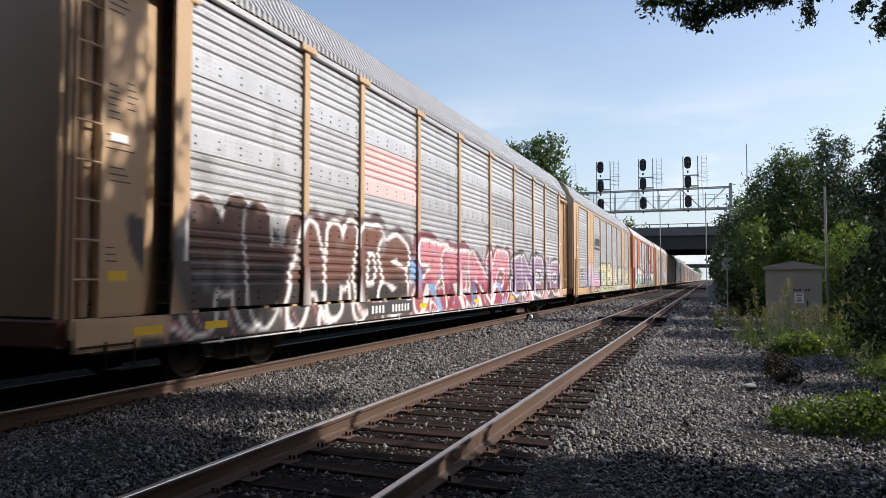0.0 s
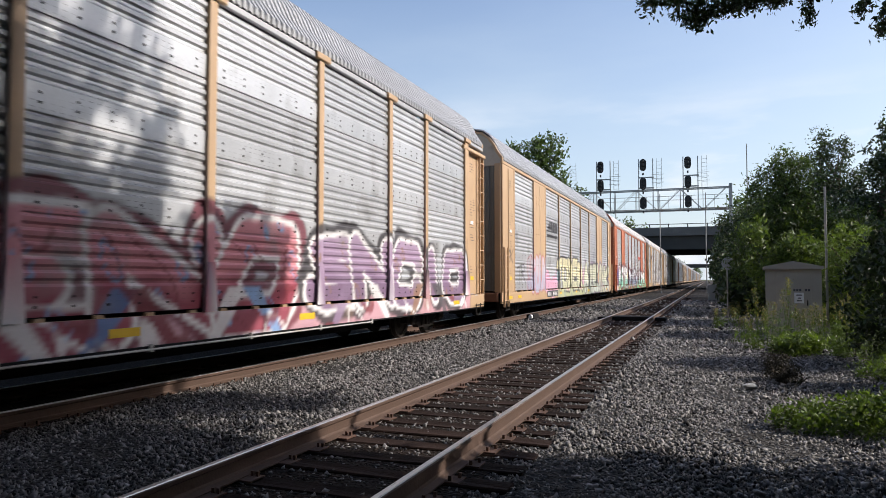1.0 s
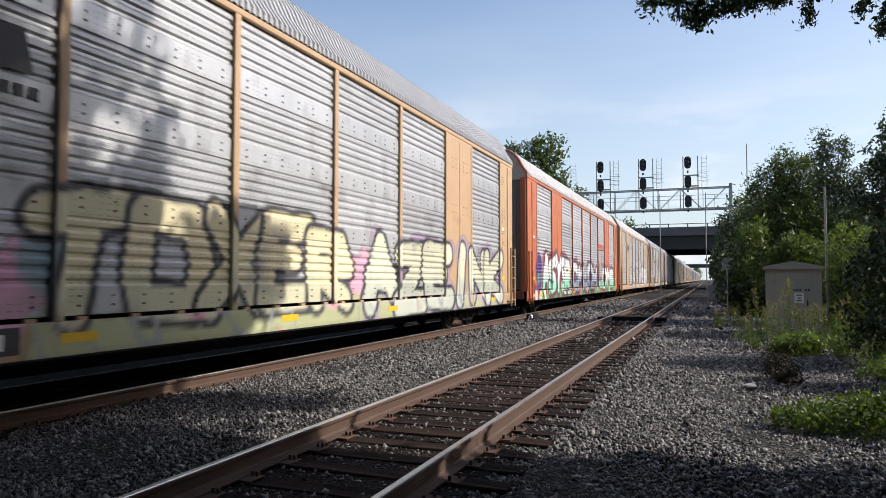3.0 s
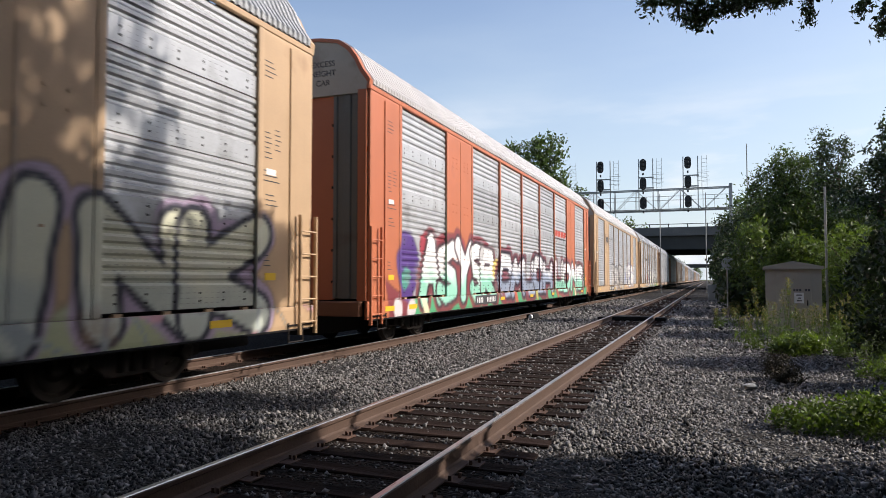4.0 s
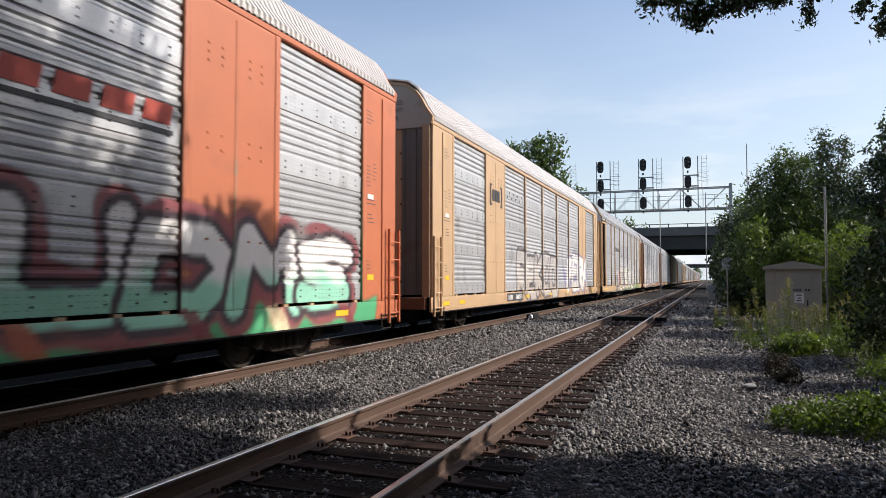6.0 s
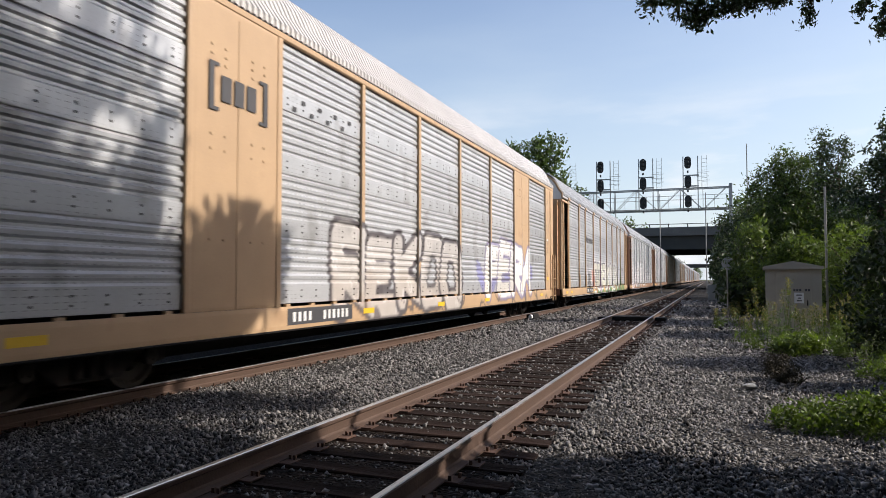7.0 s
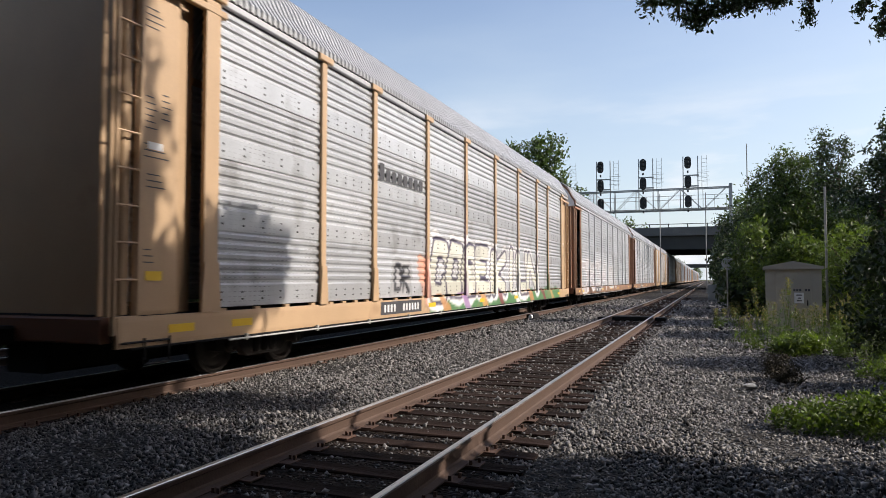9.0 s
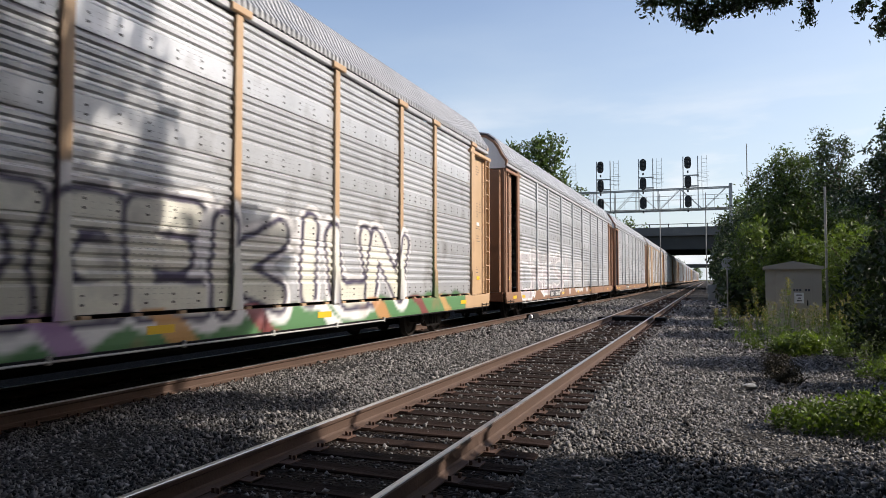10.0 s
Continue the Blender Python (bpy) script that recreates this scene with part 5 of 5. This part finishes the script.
def plants():
    # shade trees beside and behind the camera, unseen but for one low branch
    tree("shade_tree", "large leafy tree overhanging the railway, unseen but for one low branch", 6.4, 7.2, 13.0, 0.28,
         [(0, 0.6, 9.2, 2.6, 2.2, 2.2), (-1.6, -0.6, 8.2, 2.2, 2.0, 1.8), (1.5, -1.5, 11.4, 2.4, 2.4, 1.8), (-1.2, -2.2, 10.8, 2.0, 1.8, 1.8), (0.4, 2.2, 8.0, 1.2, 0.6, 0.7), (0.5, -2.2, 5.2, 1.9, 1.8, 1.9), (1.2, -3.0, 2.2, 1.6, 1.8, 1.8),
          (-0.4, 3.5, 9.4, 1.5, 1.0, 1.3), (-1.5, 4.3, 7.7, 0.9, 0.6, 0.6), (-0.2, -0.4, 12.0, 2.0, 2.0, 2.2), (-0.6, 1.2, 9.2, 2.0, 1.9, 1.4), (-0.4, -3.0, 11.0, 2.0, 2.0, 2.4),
          # unseen crown clumps, set where their shadows pattern the side of the train
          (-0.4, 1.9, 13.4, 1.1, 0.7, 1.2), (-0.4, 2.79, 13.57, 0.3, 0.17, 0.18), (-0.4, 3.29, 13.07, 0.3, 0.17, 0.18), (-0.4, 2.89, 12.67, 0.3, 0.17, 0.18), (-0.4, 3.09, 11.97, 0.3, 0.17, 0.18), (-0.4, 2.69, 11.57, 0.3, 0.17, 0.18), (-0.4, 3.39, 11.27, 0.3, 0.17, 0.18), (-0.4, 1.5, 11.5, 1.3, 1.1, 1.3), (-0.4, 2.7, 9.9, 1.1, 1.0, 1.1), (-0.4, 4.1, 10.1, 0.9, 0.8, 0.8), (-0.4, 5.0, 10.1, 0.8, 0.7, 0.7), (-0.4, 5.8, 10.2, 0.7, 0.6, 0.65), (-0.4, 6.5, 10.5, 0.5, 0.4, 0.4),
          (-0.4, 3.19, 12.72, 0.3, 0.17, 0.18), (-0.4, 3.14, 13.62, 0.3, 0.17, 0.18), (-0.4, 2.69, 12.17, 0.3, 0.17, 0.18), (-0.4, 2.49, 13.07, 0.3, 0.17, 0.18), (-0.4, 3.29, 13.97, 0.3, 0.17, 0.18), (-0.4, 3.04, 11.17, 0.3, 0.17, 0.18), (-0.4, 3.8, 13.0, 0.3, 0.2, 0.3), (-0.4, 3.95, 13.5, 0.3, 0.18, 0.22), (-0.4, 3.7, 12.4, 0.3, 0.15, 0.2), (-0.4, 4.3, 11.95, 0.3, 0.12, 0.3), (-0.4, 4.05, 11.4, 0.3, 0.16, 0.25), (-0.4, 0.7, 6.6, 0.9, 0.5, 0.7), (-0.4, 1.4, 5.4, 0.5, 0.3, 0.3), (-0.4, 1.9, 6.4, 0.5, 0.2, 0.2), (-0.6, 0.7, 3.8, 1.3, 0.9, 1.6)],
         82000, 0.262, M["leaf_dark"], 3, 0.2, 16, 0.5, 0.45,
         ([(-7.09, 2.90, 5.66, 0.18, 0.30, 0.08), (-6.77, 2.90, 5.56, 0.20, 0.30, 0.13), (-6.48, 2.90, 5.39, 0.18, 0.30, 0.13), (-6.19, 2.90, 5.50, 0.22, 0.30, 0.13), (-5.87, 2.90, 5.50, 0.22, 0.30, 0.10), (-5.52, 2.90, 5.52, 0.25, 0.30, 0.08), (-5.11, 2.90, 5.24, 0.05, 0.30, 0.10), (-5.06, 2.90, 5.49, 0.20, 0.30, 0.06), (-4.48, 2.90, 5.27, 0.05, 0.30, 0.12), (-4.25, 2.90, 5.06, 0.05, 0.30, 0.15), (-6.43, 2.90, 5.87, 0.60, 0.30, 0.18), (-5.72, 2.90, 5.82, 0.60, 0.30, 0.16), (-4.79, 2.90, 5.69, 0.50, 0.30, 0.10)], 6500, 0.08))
    tree("shade_tree", "unseen broad leafy tree casting deep shade over the gravel", 7.0, 1.0, 12.0, 0.3,
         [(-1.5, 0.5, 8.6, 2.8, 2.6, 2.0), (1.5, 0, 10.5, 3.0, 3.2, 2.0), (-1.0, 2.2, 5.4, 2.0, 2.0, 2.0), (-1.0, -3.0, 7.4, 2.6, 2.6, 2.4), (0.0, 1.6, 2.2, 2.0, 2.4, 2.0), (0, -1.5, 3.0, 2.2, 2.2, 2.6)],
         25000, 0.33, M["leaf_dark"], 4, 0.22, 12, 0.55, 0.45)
    # added out of view to darken the foreground
    tree("shade_tree", "unseen dense leafy tree added behind the camera for shade", 5.5, -6.5, 12.0, 0.3,
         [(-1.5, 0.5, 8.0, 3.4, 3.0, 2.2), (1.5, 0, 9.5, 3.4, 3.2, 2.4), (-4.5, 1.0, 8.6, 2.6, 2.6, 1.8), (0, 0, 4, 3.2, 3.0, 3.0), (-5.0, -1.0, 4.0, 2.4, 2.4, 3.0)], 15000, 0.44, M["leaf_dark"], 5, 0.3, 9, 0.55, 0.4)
    # added scrub hidden by the train, keeping skylight off the ground beneath it
    for k, (x, y, h) in enumerate(((-19, -8, 9), (-18.5, 0, 9), (-19.5, 8, 9), (-18.5, 16, 8), (-19.2, 26, 7), (-18.6, 38, 6), (-19, 52, 5.5))):
        tree("thicket_tree", "dense dark scrub tree added behind the train to block skylight", x, y, h, 0.15,
             [(0, -2.5, h * 0.5, 1.6, 2.6, h * 0.4), (0, 2.0, h * 0.5, 1.6, 2.6, h * 0.42), (0.5, 0, h * 0.2, 1.6, 4.0, h * 0.2)], 5200, 0.42, M["leaf_dark"], 150 + k, 0.35, 6, 0.55, 0.5)
    # tree added behind the camera so that faces towards it get less sky
    tree("shade_tree", "unseen wide leafy tree added behind the camera to block skylight", -2.0, -9.0, 12.0, 0.3,
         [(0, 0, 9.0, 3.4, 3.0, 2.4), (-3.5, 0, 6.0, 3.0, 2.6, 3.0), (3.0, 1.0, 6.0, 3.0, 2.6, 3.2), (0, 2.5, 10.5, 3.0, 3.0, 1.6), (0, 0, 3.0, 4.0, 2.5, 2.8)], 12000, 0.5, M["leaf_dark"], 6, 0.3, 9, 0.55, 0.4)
    # second row, added out of view to take low skylight from the shade
    for k, y in enumerate((-12.0, -3.0, 6.8)):
        tree("shade_tree", "unseen tall leafy tree in a row added to block low sky", 13.5, y, 15.0, 0.3,
             [(0, 0, 11.5, 3.4, 3.4, 3.0), (-1.0, -2.5, 7.5, 3.0, 3.0, 3.2), (0, 2.0, 6.5, 3.0, 2.6, 3.2), (0, 0, 2.8, 3.0, 4.2, 2.8)], 13000, 0.54, M["leaf_dark"], 170 + k, 0.35, 8, 0.55, 0.4)
    # canopy added above the view to shut out overhead skylight
    tree("shade_tree", "unseen spreading tree whose added canopy blocks the sky overhead", 3.6, -3.0, 11.0, 0.28,
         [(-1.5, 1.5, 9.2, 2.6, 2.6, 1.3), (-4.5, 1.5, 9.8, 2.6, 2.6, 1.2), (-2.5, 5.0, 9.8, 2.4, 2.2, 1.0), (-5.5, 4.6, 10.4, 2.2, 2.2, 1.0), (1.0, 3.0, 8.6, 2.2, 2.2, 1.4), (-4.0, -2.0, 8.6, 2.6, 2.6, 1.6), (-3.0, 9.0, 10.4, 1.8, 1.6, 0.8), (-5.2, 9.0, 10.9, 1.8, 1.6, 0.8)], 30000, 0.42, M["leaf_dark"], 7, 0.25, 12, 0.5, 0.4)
    # tall crowns added out of view to lower the ambient light
    for k, (x, y) in enumerate(((10.0, 4.5), (10.5, -4.5))):
        tree("shade_tree", "unseen tall dense tree added to dim skylight on the train", x, y, 16.5, 0.34,
             [(0, 0, 13.6, 3.0, 3.2, 2.6), (-1.2, -2.4, 10.4, 2.8, 2.8, 2.8), (-0.6, 2.4, 10.2, 2.6, 2.6, 2.6), (0.4, 0, 6.0, 2.8, 3.6, 3.2), (0, 0, 15.6, 2.0, 2.2, 1.6)], 22000, 0.42, M["leaf_dark"], 190 + k, 0.3, 10, 0.55, 0.45)
    # hedge added behind the train so the gap under the cars stays dark
    for k in range(6):
        y = -6.0 + 11.5 * k
        low_patch("hedge", "dense dark hedge added past the outer track to block skylight", [(-16.2, y + q, 1.3, 0.8, 2.2, 1.8) for q in (-4.0, 0.0, 4.0)], 5200, 0.34, M["leaf_dark"], 210 + k, 0.25)
    # tree wall added out of view, low enough to let the sun pass
    for k in range(9):
        y = -4.0 + 8.0 * k
        tree("woodland_tree", "unseen dense leafy tree in a wall added against low skylight", 16.5 + 1.5 * (k % 2), y, 9.5, 0.2,
             [(0, 0, 6.6, 2.2, 3.4, 1.9), (-0.8, 2.2, 3.2, 2.0, 3.0, 2.8), (0.2, -2.0, 4.0, 2.0, 3.0, 2.6)], 6500, 0.55, M["leaf_dark"], 230 + k, 0.35, 7, 0.55, 0.45)
    # thicket behind the hut
    tree("thicket_tree", "bushy green tree thicket behind the relay hut", 3.15, 28.5, 6.0, 0.14,
         [(-0.95, 0, 5.0, 0.7, 0.9, 0.8), (0.0, 0.2, 5.4, 0.6, 0.9, 0.8), (-0.45, 0, 6.1, 0.35, 0.6, 0.4), (-0.8, -0.3, 3.9, 0.9, 1.0, 0.9), (0.1, 0, 3.9, 0.8, 1.0, 0.9), (-0.9, -0.4, 2.6, 1.4, 1.2, 1.4), (0.9, -0.2, 2.2, 1.3, 1.2, 1.6), (1.5, 0, 3.4, 0.8, 0.9, 0.9)],
         32000, 0.155, M["leaf"], 11, 0.2, 9, 0.3, 0.25)
    tree("thicket_tree", "dense dark green bushy tree at the edge of the ballast", 2.6, 39.0, 5.6, 0.14,
         [(-0.9, 0, 3.0, 1.5, 1.6, 2.4), (1.0, 0, 3.8, 2.0, 1.6, 2.4), (0.0, -1.0, 1.3, 1.8, 1.4, 1.5)], 18000, 0.18, M["leaf_dark"], 12, 0.2, 7, 0.4)
    tree("thicket_tree", "tall slender dark tree rising over the thicket", 6.2, 44.0, 12.0, 0.2,
         [(-0.1, 0, 9.1, 0.4, 0.5, 1.0), (0.95, 0, 8.9, 0.3, 0.4, 0.9), (0.4, 0, 7.2, 1.1, 1.0, 0.9), (0.5, 0, 5.0, 2.2, 1.8, 2.0), (-0.9, 0, 8.4, 0.3, 0.4, 0.25), (1.7, 0, 7.4, 0.35, 0.6, 0.45)], 15000, 0.18, M["leaf_dark"], 13, 0.22, 9, 0.45, 0.2)
    tree("thicket_tree", "dark leafy tree beside the hut clearing", 6.1, 30.0, 8.2, 0.18,
         [(0.75, 0, 7.3, 0.7, 0.8, 0.9), (0.1, 0, 6.5, 0.6, 0.6, 0.6), (0.9, 0, 5.6, 1.0, 1.0, 0.9), (1.0, 0, 5.0, 1.8, 1.3, 1.6), (-0.6, 0, 3.2, 1.6, 1.4, 1.8), (1.4, 0, 2.2, 1.6, 1.4, 1.8)], 15000, 0.18, M["leaf_dark"], 14, 0.18, 9, 0.45, 0.25)
    tree("thicket_bush", "dark leafy bush crowding the gravel edge", 3.72, 15.6, 4.4, 0.1,
         [(-0.2, 0, 1.3, 1.1, 1.2, 1.3), (0.4, 0.2, 2.4, 1.0, 1.1, 1.1)], 11000, 0.13, M["leaf_dark"], 15, 0.13, 8)
    # bush out of view, added to throw a shadow band across the gravel
    tree("thicket_bush", "unseen dark leafy bush added to cast shade on the gravel", 4.0, 12.4, 2.6, 0.08,
         [(-0.1, 0, 0.9, 0.7, 0.7, 0.9), (0.3, 0.2, 1.7, 0.8, 0.7, 0.7)], 6000, 0.14, M["leaf_dark"], 18, 0.13, 7)
    tree("thicket_bush", "light green bush beside the relay hut", 3.75, 23.8, 3.6, 0.08,
         [(-0.1, 0, 1.2, 0.8, 0.8, 1.2), (0.3, 0, 2.4, 0.9, 0.8, 1.0), (0.9, -0.3, 0.9, 0.8, 0.8, 0.9)], 9000, 0.15, M["vine"], 16, 0.13, 7, 0.28)
    tree("thicket_bush", "light green vine-covered bush behind the hut", 2.6, 26.4, 3.6, 0.06,
         [(-0.7, 0, 2.2, 0.7, 0.5, 0.6), (0.4, 0, 2.7, 0.8, 0.5, 0.55), (1.1, 0.2, 2.0, 0.6, 0.5, 0.6), (-1.0, 0, 3.4, 0.4, 0.4, 0.4)], 3400, 0.2, M["vine"], 17, 0.14, 7, 0.28)
    spots = [(2.9, 34.5, 3.4), (2.7, 48, 4.6), (2.6, 57, 5.6), (2.6, 66, 6.0), (2.7, 74, 6.6), (3.0, 90, 7.5), (2.8, 100, 8.0), (2.9, 112, 8.5), (6.5, 64, 9.0), (8.0, 90, 11.5), (9.5, 105, 13.0), (6.0, 54, 7.0)]
    for k, (x, y, h) in enumerate(spots):
        tree("thicket_tree", "dark green scrubby tree along the railway", x, y, h, 0.12,
             [(-0.6, 0, h * 0.55, 1.5, 1.8, h * 0.32), (0.9, 0.5, h * 0.7, 1.6, 1.8, h * 0.26), (0, 0, h * 0.28, 1.9, 1.8, h * 0.28), (2.2, 0, h * 0.45, 1.6, 1.6, h * 0.35)], 5600, 0.42, M["leaf_dark"], 20 + k, 0.3, 6)
    # trees behind the train and past the bridge
    tree("background_tree", "tall green tree standing behind the train", -18.2, 74.0, 17.0, 0.35,
         [(0, 0, 14.0, 2.6, 2.5, 2.6), (-3.0, 0, 13.2, 2.2, 2.0, 2.2), (2.4, 0, 15.4, 1.6, 1.6, 1.9), (1.0, 0, 10.5, 3.2, 3, 2.6), (-2.5, 0, 10, 2.6, 2.4, 2.4), (3.2, 0, 12.2, 1.4, 1.4, 1.6)], 13000, 0.42, M["leaf"], 41, 0.4, 10)
    tree("background_tree", "small green tree standing behind the train", -15.0, 86.0, 12.5, 0.2, [(0, 0, 10.8, 1.5, 1.5, 1.8), (0.9, 0, 9.0, 1.6, 1.5, 1.8), (-1.0, 0, 8.5, 1.8, 1.5, 1.8)], 4000, 0.4, M["leaf"], 42, 0.35, 6)
    # trees at y 158 to 202 are hidden, added to shade the passing cars
    for k, (x, y, h) in enumerate(((-22, 190, 19), (-15, 200, 16.5), (-29, 205, 21), (8.5, 158, 21), (10, 168, 22), (8.5, 179, 21), (10, 190, 22), (9, 202, 20), (12, 230, 14), (5.5, 260, 9), (8, 300, 10), (-40, 180, 22), (-16, 420, 13), (-30, 440, 15), (14, 430, 16), (6, 520, 14), (-10, 640, 14), (-24, 620, 16), (20, 600, 20))):
        tree("distant_tree", "distant hazy green tree beyond the bridge, some added for shade", x, y, h, 0.3,
             [(0, 0, h * 0.75, h * 0.2, h * 0.2, h * 0.2), (-2, 0, h * 0.5, h * 0.2, h * 0.2, h * 0.22), (2, 0, h * 0.45, h * 0.22, h * 0.2, h * 0.25)], 2200, 0.9, M["leaf"], 60 + k, 0.8, 5)
    # low growth on the gravel
    low_patch("ground_shrub", "sunlit low green shrub spreading over the gravel", [(1.15, 8.5, 0.05, 0.5, 0.4, 0.2), (1.75, 8.3, 0.1, 0.5, 0.5, 0.26), (2.3, 8.8, 0.12, 0.6, 0.5, 0.3), (2.7, 8.2, 0.08, 0.5, 0.4, 0.3), (1.5, 9.0, 0.05, 0.5, 0.3, 0.2)], 14000, 0.052, M["weed"], 81, 0.05)
    low_patch("dead_brush", "small brown dead brush heap on the gravel", [(1.0, 12.3, 0.14, 0.2, 0.2, 0.26), (1.14, 12.0, 0.02, 0.2, 0.18, 0.16)], 2600, 0.07, M["brush"], 82, 0.05, 0.2)
    low_patch("weed_clump", "bright green leafy weed clump before the hut", [(1.62, 16.6, 0.1, 0.36, 0.3, 0.24), (1.95, 16.9, 0.12, 0.3, 0.3, 0.28)], 3400, 0.10, M["vine"], 83, 0.07, 0.3)
    low_patch("grass_patch", "dry green grass patch beside the bush", [(2.9, 17.0, 0.05, 0.6, 0.6, 0.25), (3.2, 14.2, 0.05, 0.5, 0.8, 0.3), (3.2, 19.5, 0.1, 0.5, 0.8, 0.35), (2.6, 13.2, 0.0, 0.3, 0.4, 0.2)], 7000, 0.12, M["weed"], 84, 0.08, 0.15)
    for k, (x, y, h, hd) in enumerate(((1.1, 18.2, 1.6, True), (1.35, 18.6, 1.3, True), (0.75, 18.9, 1.0, True), (1.8, 18.0, 1.7, True), (2.15, 18.4, 1.2, True), (2.45, 18.1, 1.35, True), (1.55, 17.4, 1.0, False), (2.9, 18.7, 1.2, True), (0.95, 17.6, 0.7, False), (3.15, 20.0, 1.3, True), (0.3, 24.5, 0.9, True), (0.9, 26.0, 1.0, True), (2.6, 16.6, 0.8, False))):
        weed(x, y, h, 100 + k, hd)
    bm = bmesh.new()
    bmesh.ops.create_icosphere(bm, subdivisions=2, radius=1.0)
    for v in bm.verts:
        v.co *= 1 + 0.25 * noise.noise(v.co * 1.4)
        v.co = Vector((v.co.x * 0.11, v.co.y * 0.08, v.co.z * 0.04))
    me = bpy.data.meshes.new("pale_rock")
    bm.to_mesh(me)
    bm.free()
    me.materials.append(M["dooredge"])
    thing("pale_rock", "pale flat rock lying on the gravel", "rock", pose(0.55, 11.2, 0.0, 0, 0, 20), data=me)


def trackside():
    root = thing("round_sign", "grey round trackside sign on a thin post", "sign", pose(0.78, 33.0, -0.1))
    part("post", Shape().tube((0, 0, -0.2), (0, 0, 2.55), 0.03).mesh("post", M["pole"]), root)
    part("disc", Shape().disc_stack([(-0.06, 0.25), (-0.05, 0.27), (-0.045, 0.27)], 24, "y").mesh("disc", M["gantry"]), root, at=pose(0.04, 0, 2.35))
    root = thing("trackside_cabinet", "small grey trackside equipment cabinet", "cabinet", pose(0.55, 58, -0.15))
    part("body", Shape().box(-0.6, 0.6, -0.4, 0.4, 0, 1.3, 0.02).mesh("body", M["gantry"]), root)
    part("door", Shape().box(-0.5, 0.5, -0.43, -0.405, 0.1, 1.2, 0.01).mesh("door", M["gantry"]), root)
    root = thing("crossing_slab", "dark timber and steel slab laid across the near rails", "track slab", pose(NEAR_X, 27.6, 0))
    part("slab", Shape().box(-0.68, 0.66, -0.45, 0.45, 0.004, 0.16, 0.02).mesh("slab", M["black"]), root)
    for sx in (-1, 1):
        part("side_plank", Shape().box(sx * 1.05 - 0.2, sx * 1.05 + 0.2, -0.4, 0.4, 0.012, 0.13, 0.02).mesh("side_plank", M["black"]), root)
    root = thing("rail_lubricator", "small dark track device with white end by the rail", "track device", pose(-6.35, 26.6, 0.03))
    part("body", Shape().box(-0.14, 0.14, -0.5, 0.4, 0, 0.2, 0.03).mesh("body", M["black"]), root)
    part("cap", Shape().disc_stack([(0.0, 0.07), (0.16, 0.08), (0.2, 0.05)], 12, "y", (0.05, -0.7, 0.12)).mesh("cap", M["white"]), root, "white rounded end cap")


# ---- the place ----
ground_sheet()
track("track_near", NEAR_X, -30, 600, 1.2, 62, "near railway track with rusty rails on dark wooden ties")
track("track_far", FAR_X, -30, 600, 4.0, 60, "railway track under the freight train, rusty rails")
track("track_third", THIRD_X, -30, 600, 0, 0, "outer railway track behind the train")
relay_hut()
signal_gantry()
overpass()
far_bridge()
for px in (-10.3, -5.2, -0.15):
    slim_pole(px, GY + 3.0, 11.6, 0.06, "slim_pole", "slender grey metal pole standing between the tracks")
slim_pole(4.25, GY + 2.0, 16.8, 0.07, "antenna_pole", "tall thin dark antenna pole beside the gantry")
slim_pole(3.27, 23.3, 4.3, 0.042, "hut_pole", "thin weathered metal conduit pole beside the relay hut")

WHEELS = []
CARS = []
TAN = "grey-panelled autorack freight car with tan trim"
CARSPEC = {
    -1: ("posted", "tan", None, TAN + ", unpainted sides", None, None),
    0: ("posted", "tan", paint_brown_pink, TAN + ", brown and pink graffiti", None, {(2, 2): M["pinkpatch"]}),
    1: ("ribbed", "tan", paint_cream, TAN + ", cream graffiti lettering", marks_arrow, None),
    2: ("ribbed", "orange", paint_green, "autorack freight car with red trim and white-green graffiti", marks_red, None),
    3: ("ribbed", "tan", paint_grey, TAN + ", grey graffiti letters", marks_bracket, None),
    4: ("posted", "tan", paint_coge, TAN + ", black-outlined white graffiti", marks_word, None),
    5: ("posted", "rust", paint_white, "grey autorack freight car with white graffiti outlines", None, None),
    6: ("posted", "rust", None, "grey autorack freight car with rusty brown trim", None, None),
    7: ("ribbed", "tan", None, TAN + ", weathered sides", None, None),
}
for i in range(-1, 8):
    kind, trim, paint, label, extras, patches = CARSPEC[i]
    CARS.append((i, autorack(kind, trim, paint, label, WHEELS if i < 7 else None, extras, patches, i in (5, 6), i in (2, 3), i in (1, 2, 3, 4))))
for i in range(8, 23):
    src = dict(CARS)[[6, 5, 6, 6, 7][i % 5]]
    CARS.append((i, copy_thing(src, pose(0, 0, 0))))

plants()
trackside()
scatter_stones()


def motions():
    for i, car in CARS:
        y = FIRST_Y + CAR_PITCH * i
        walk(car, [(t, pose(FAR_X, y - SPEED * t, RAIL_TOP)) for t in (0.0, 2.5, 5.0, 7.5, 10.0)])
    for w, dy in WHEELS:
        walk(w, [(k / 30, pose(0, dy, 0.42, math.degrees(SPEED * k / 30 / 0.42), 0, 0)) for k in range(0, 301)])


motions()
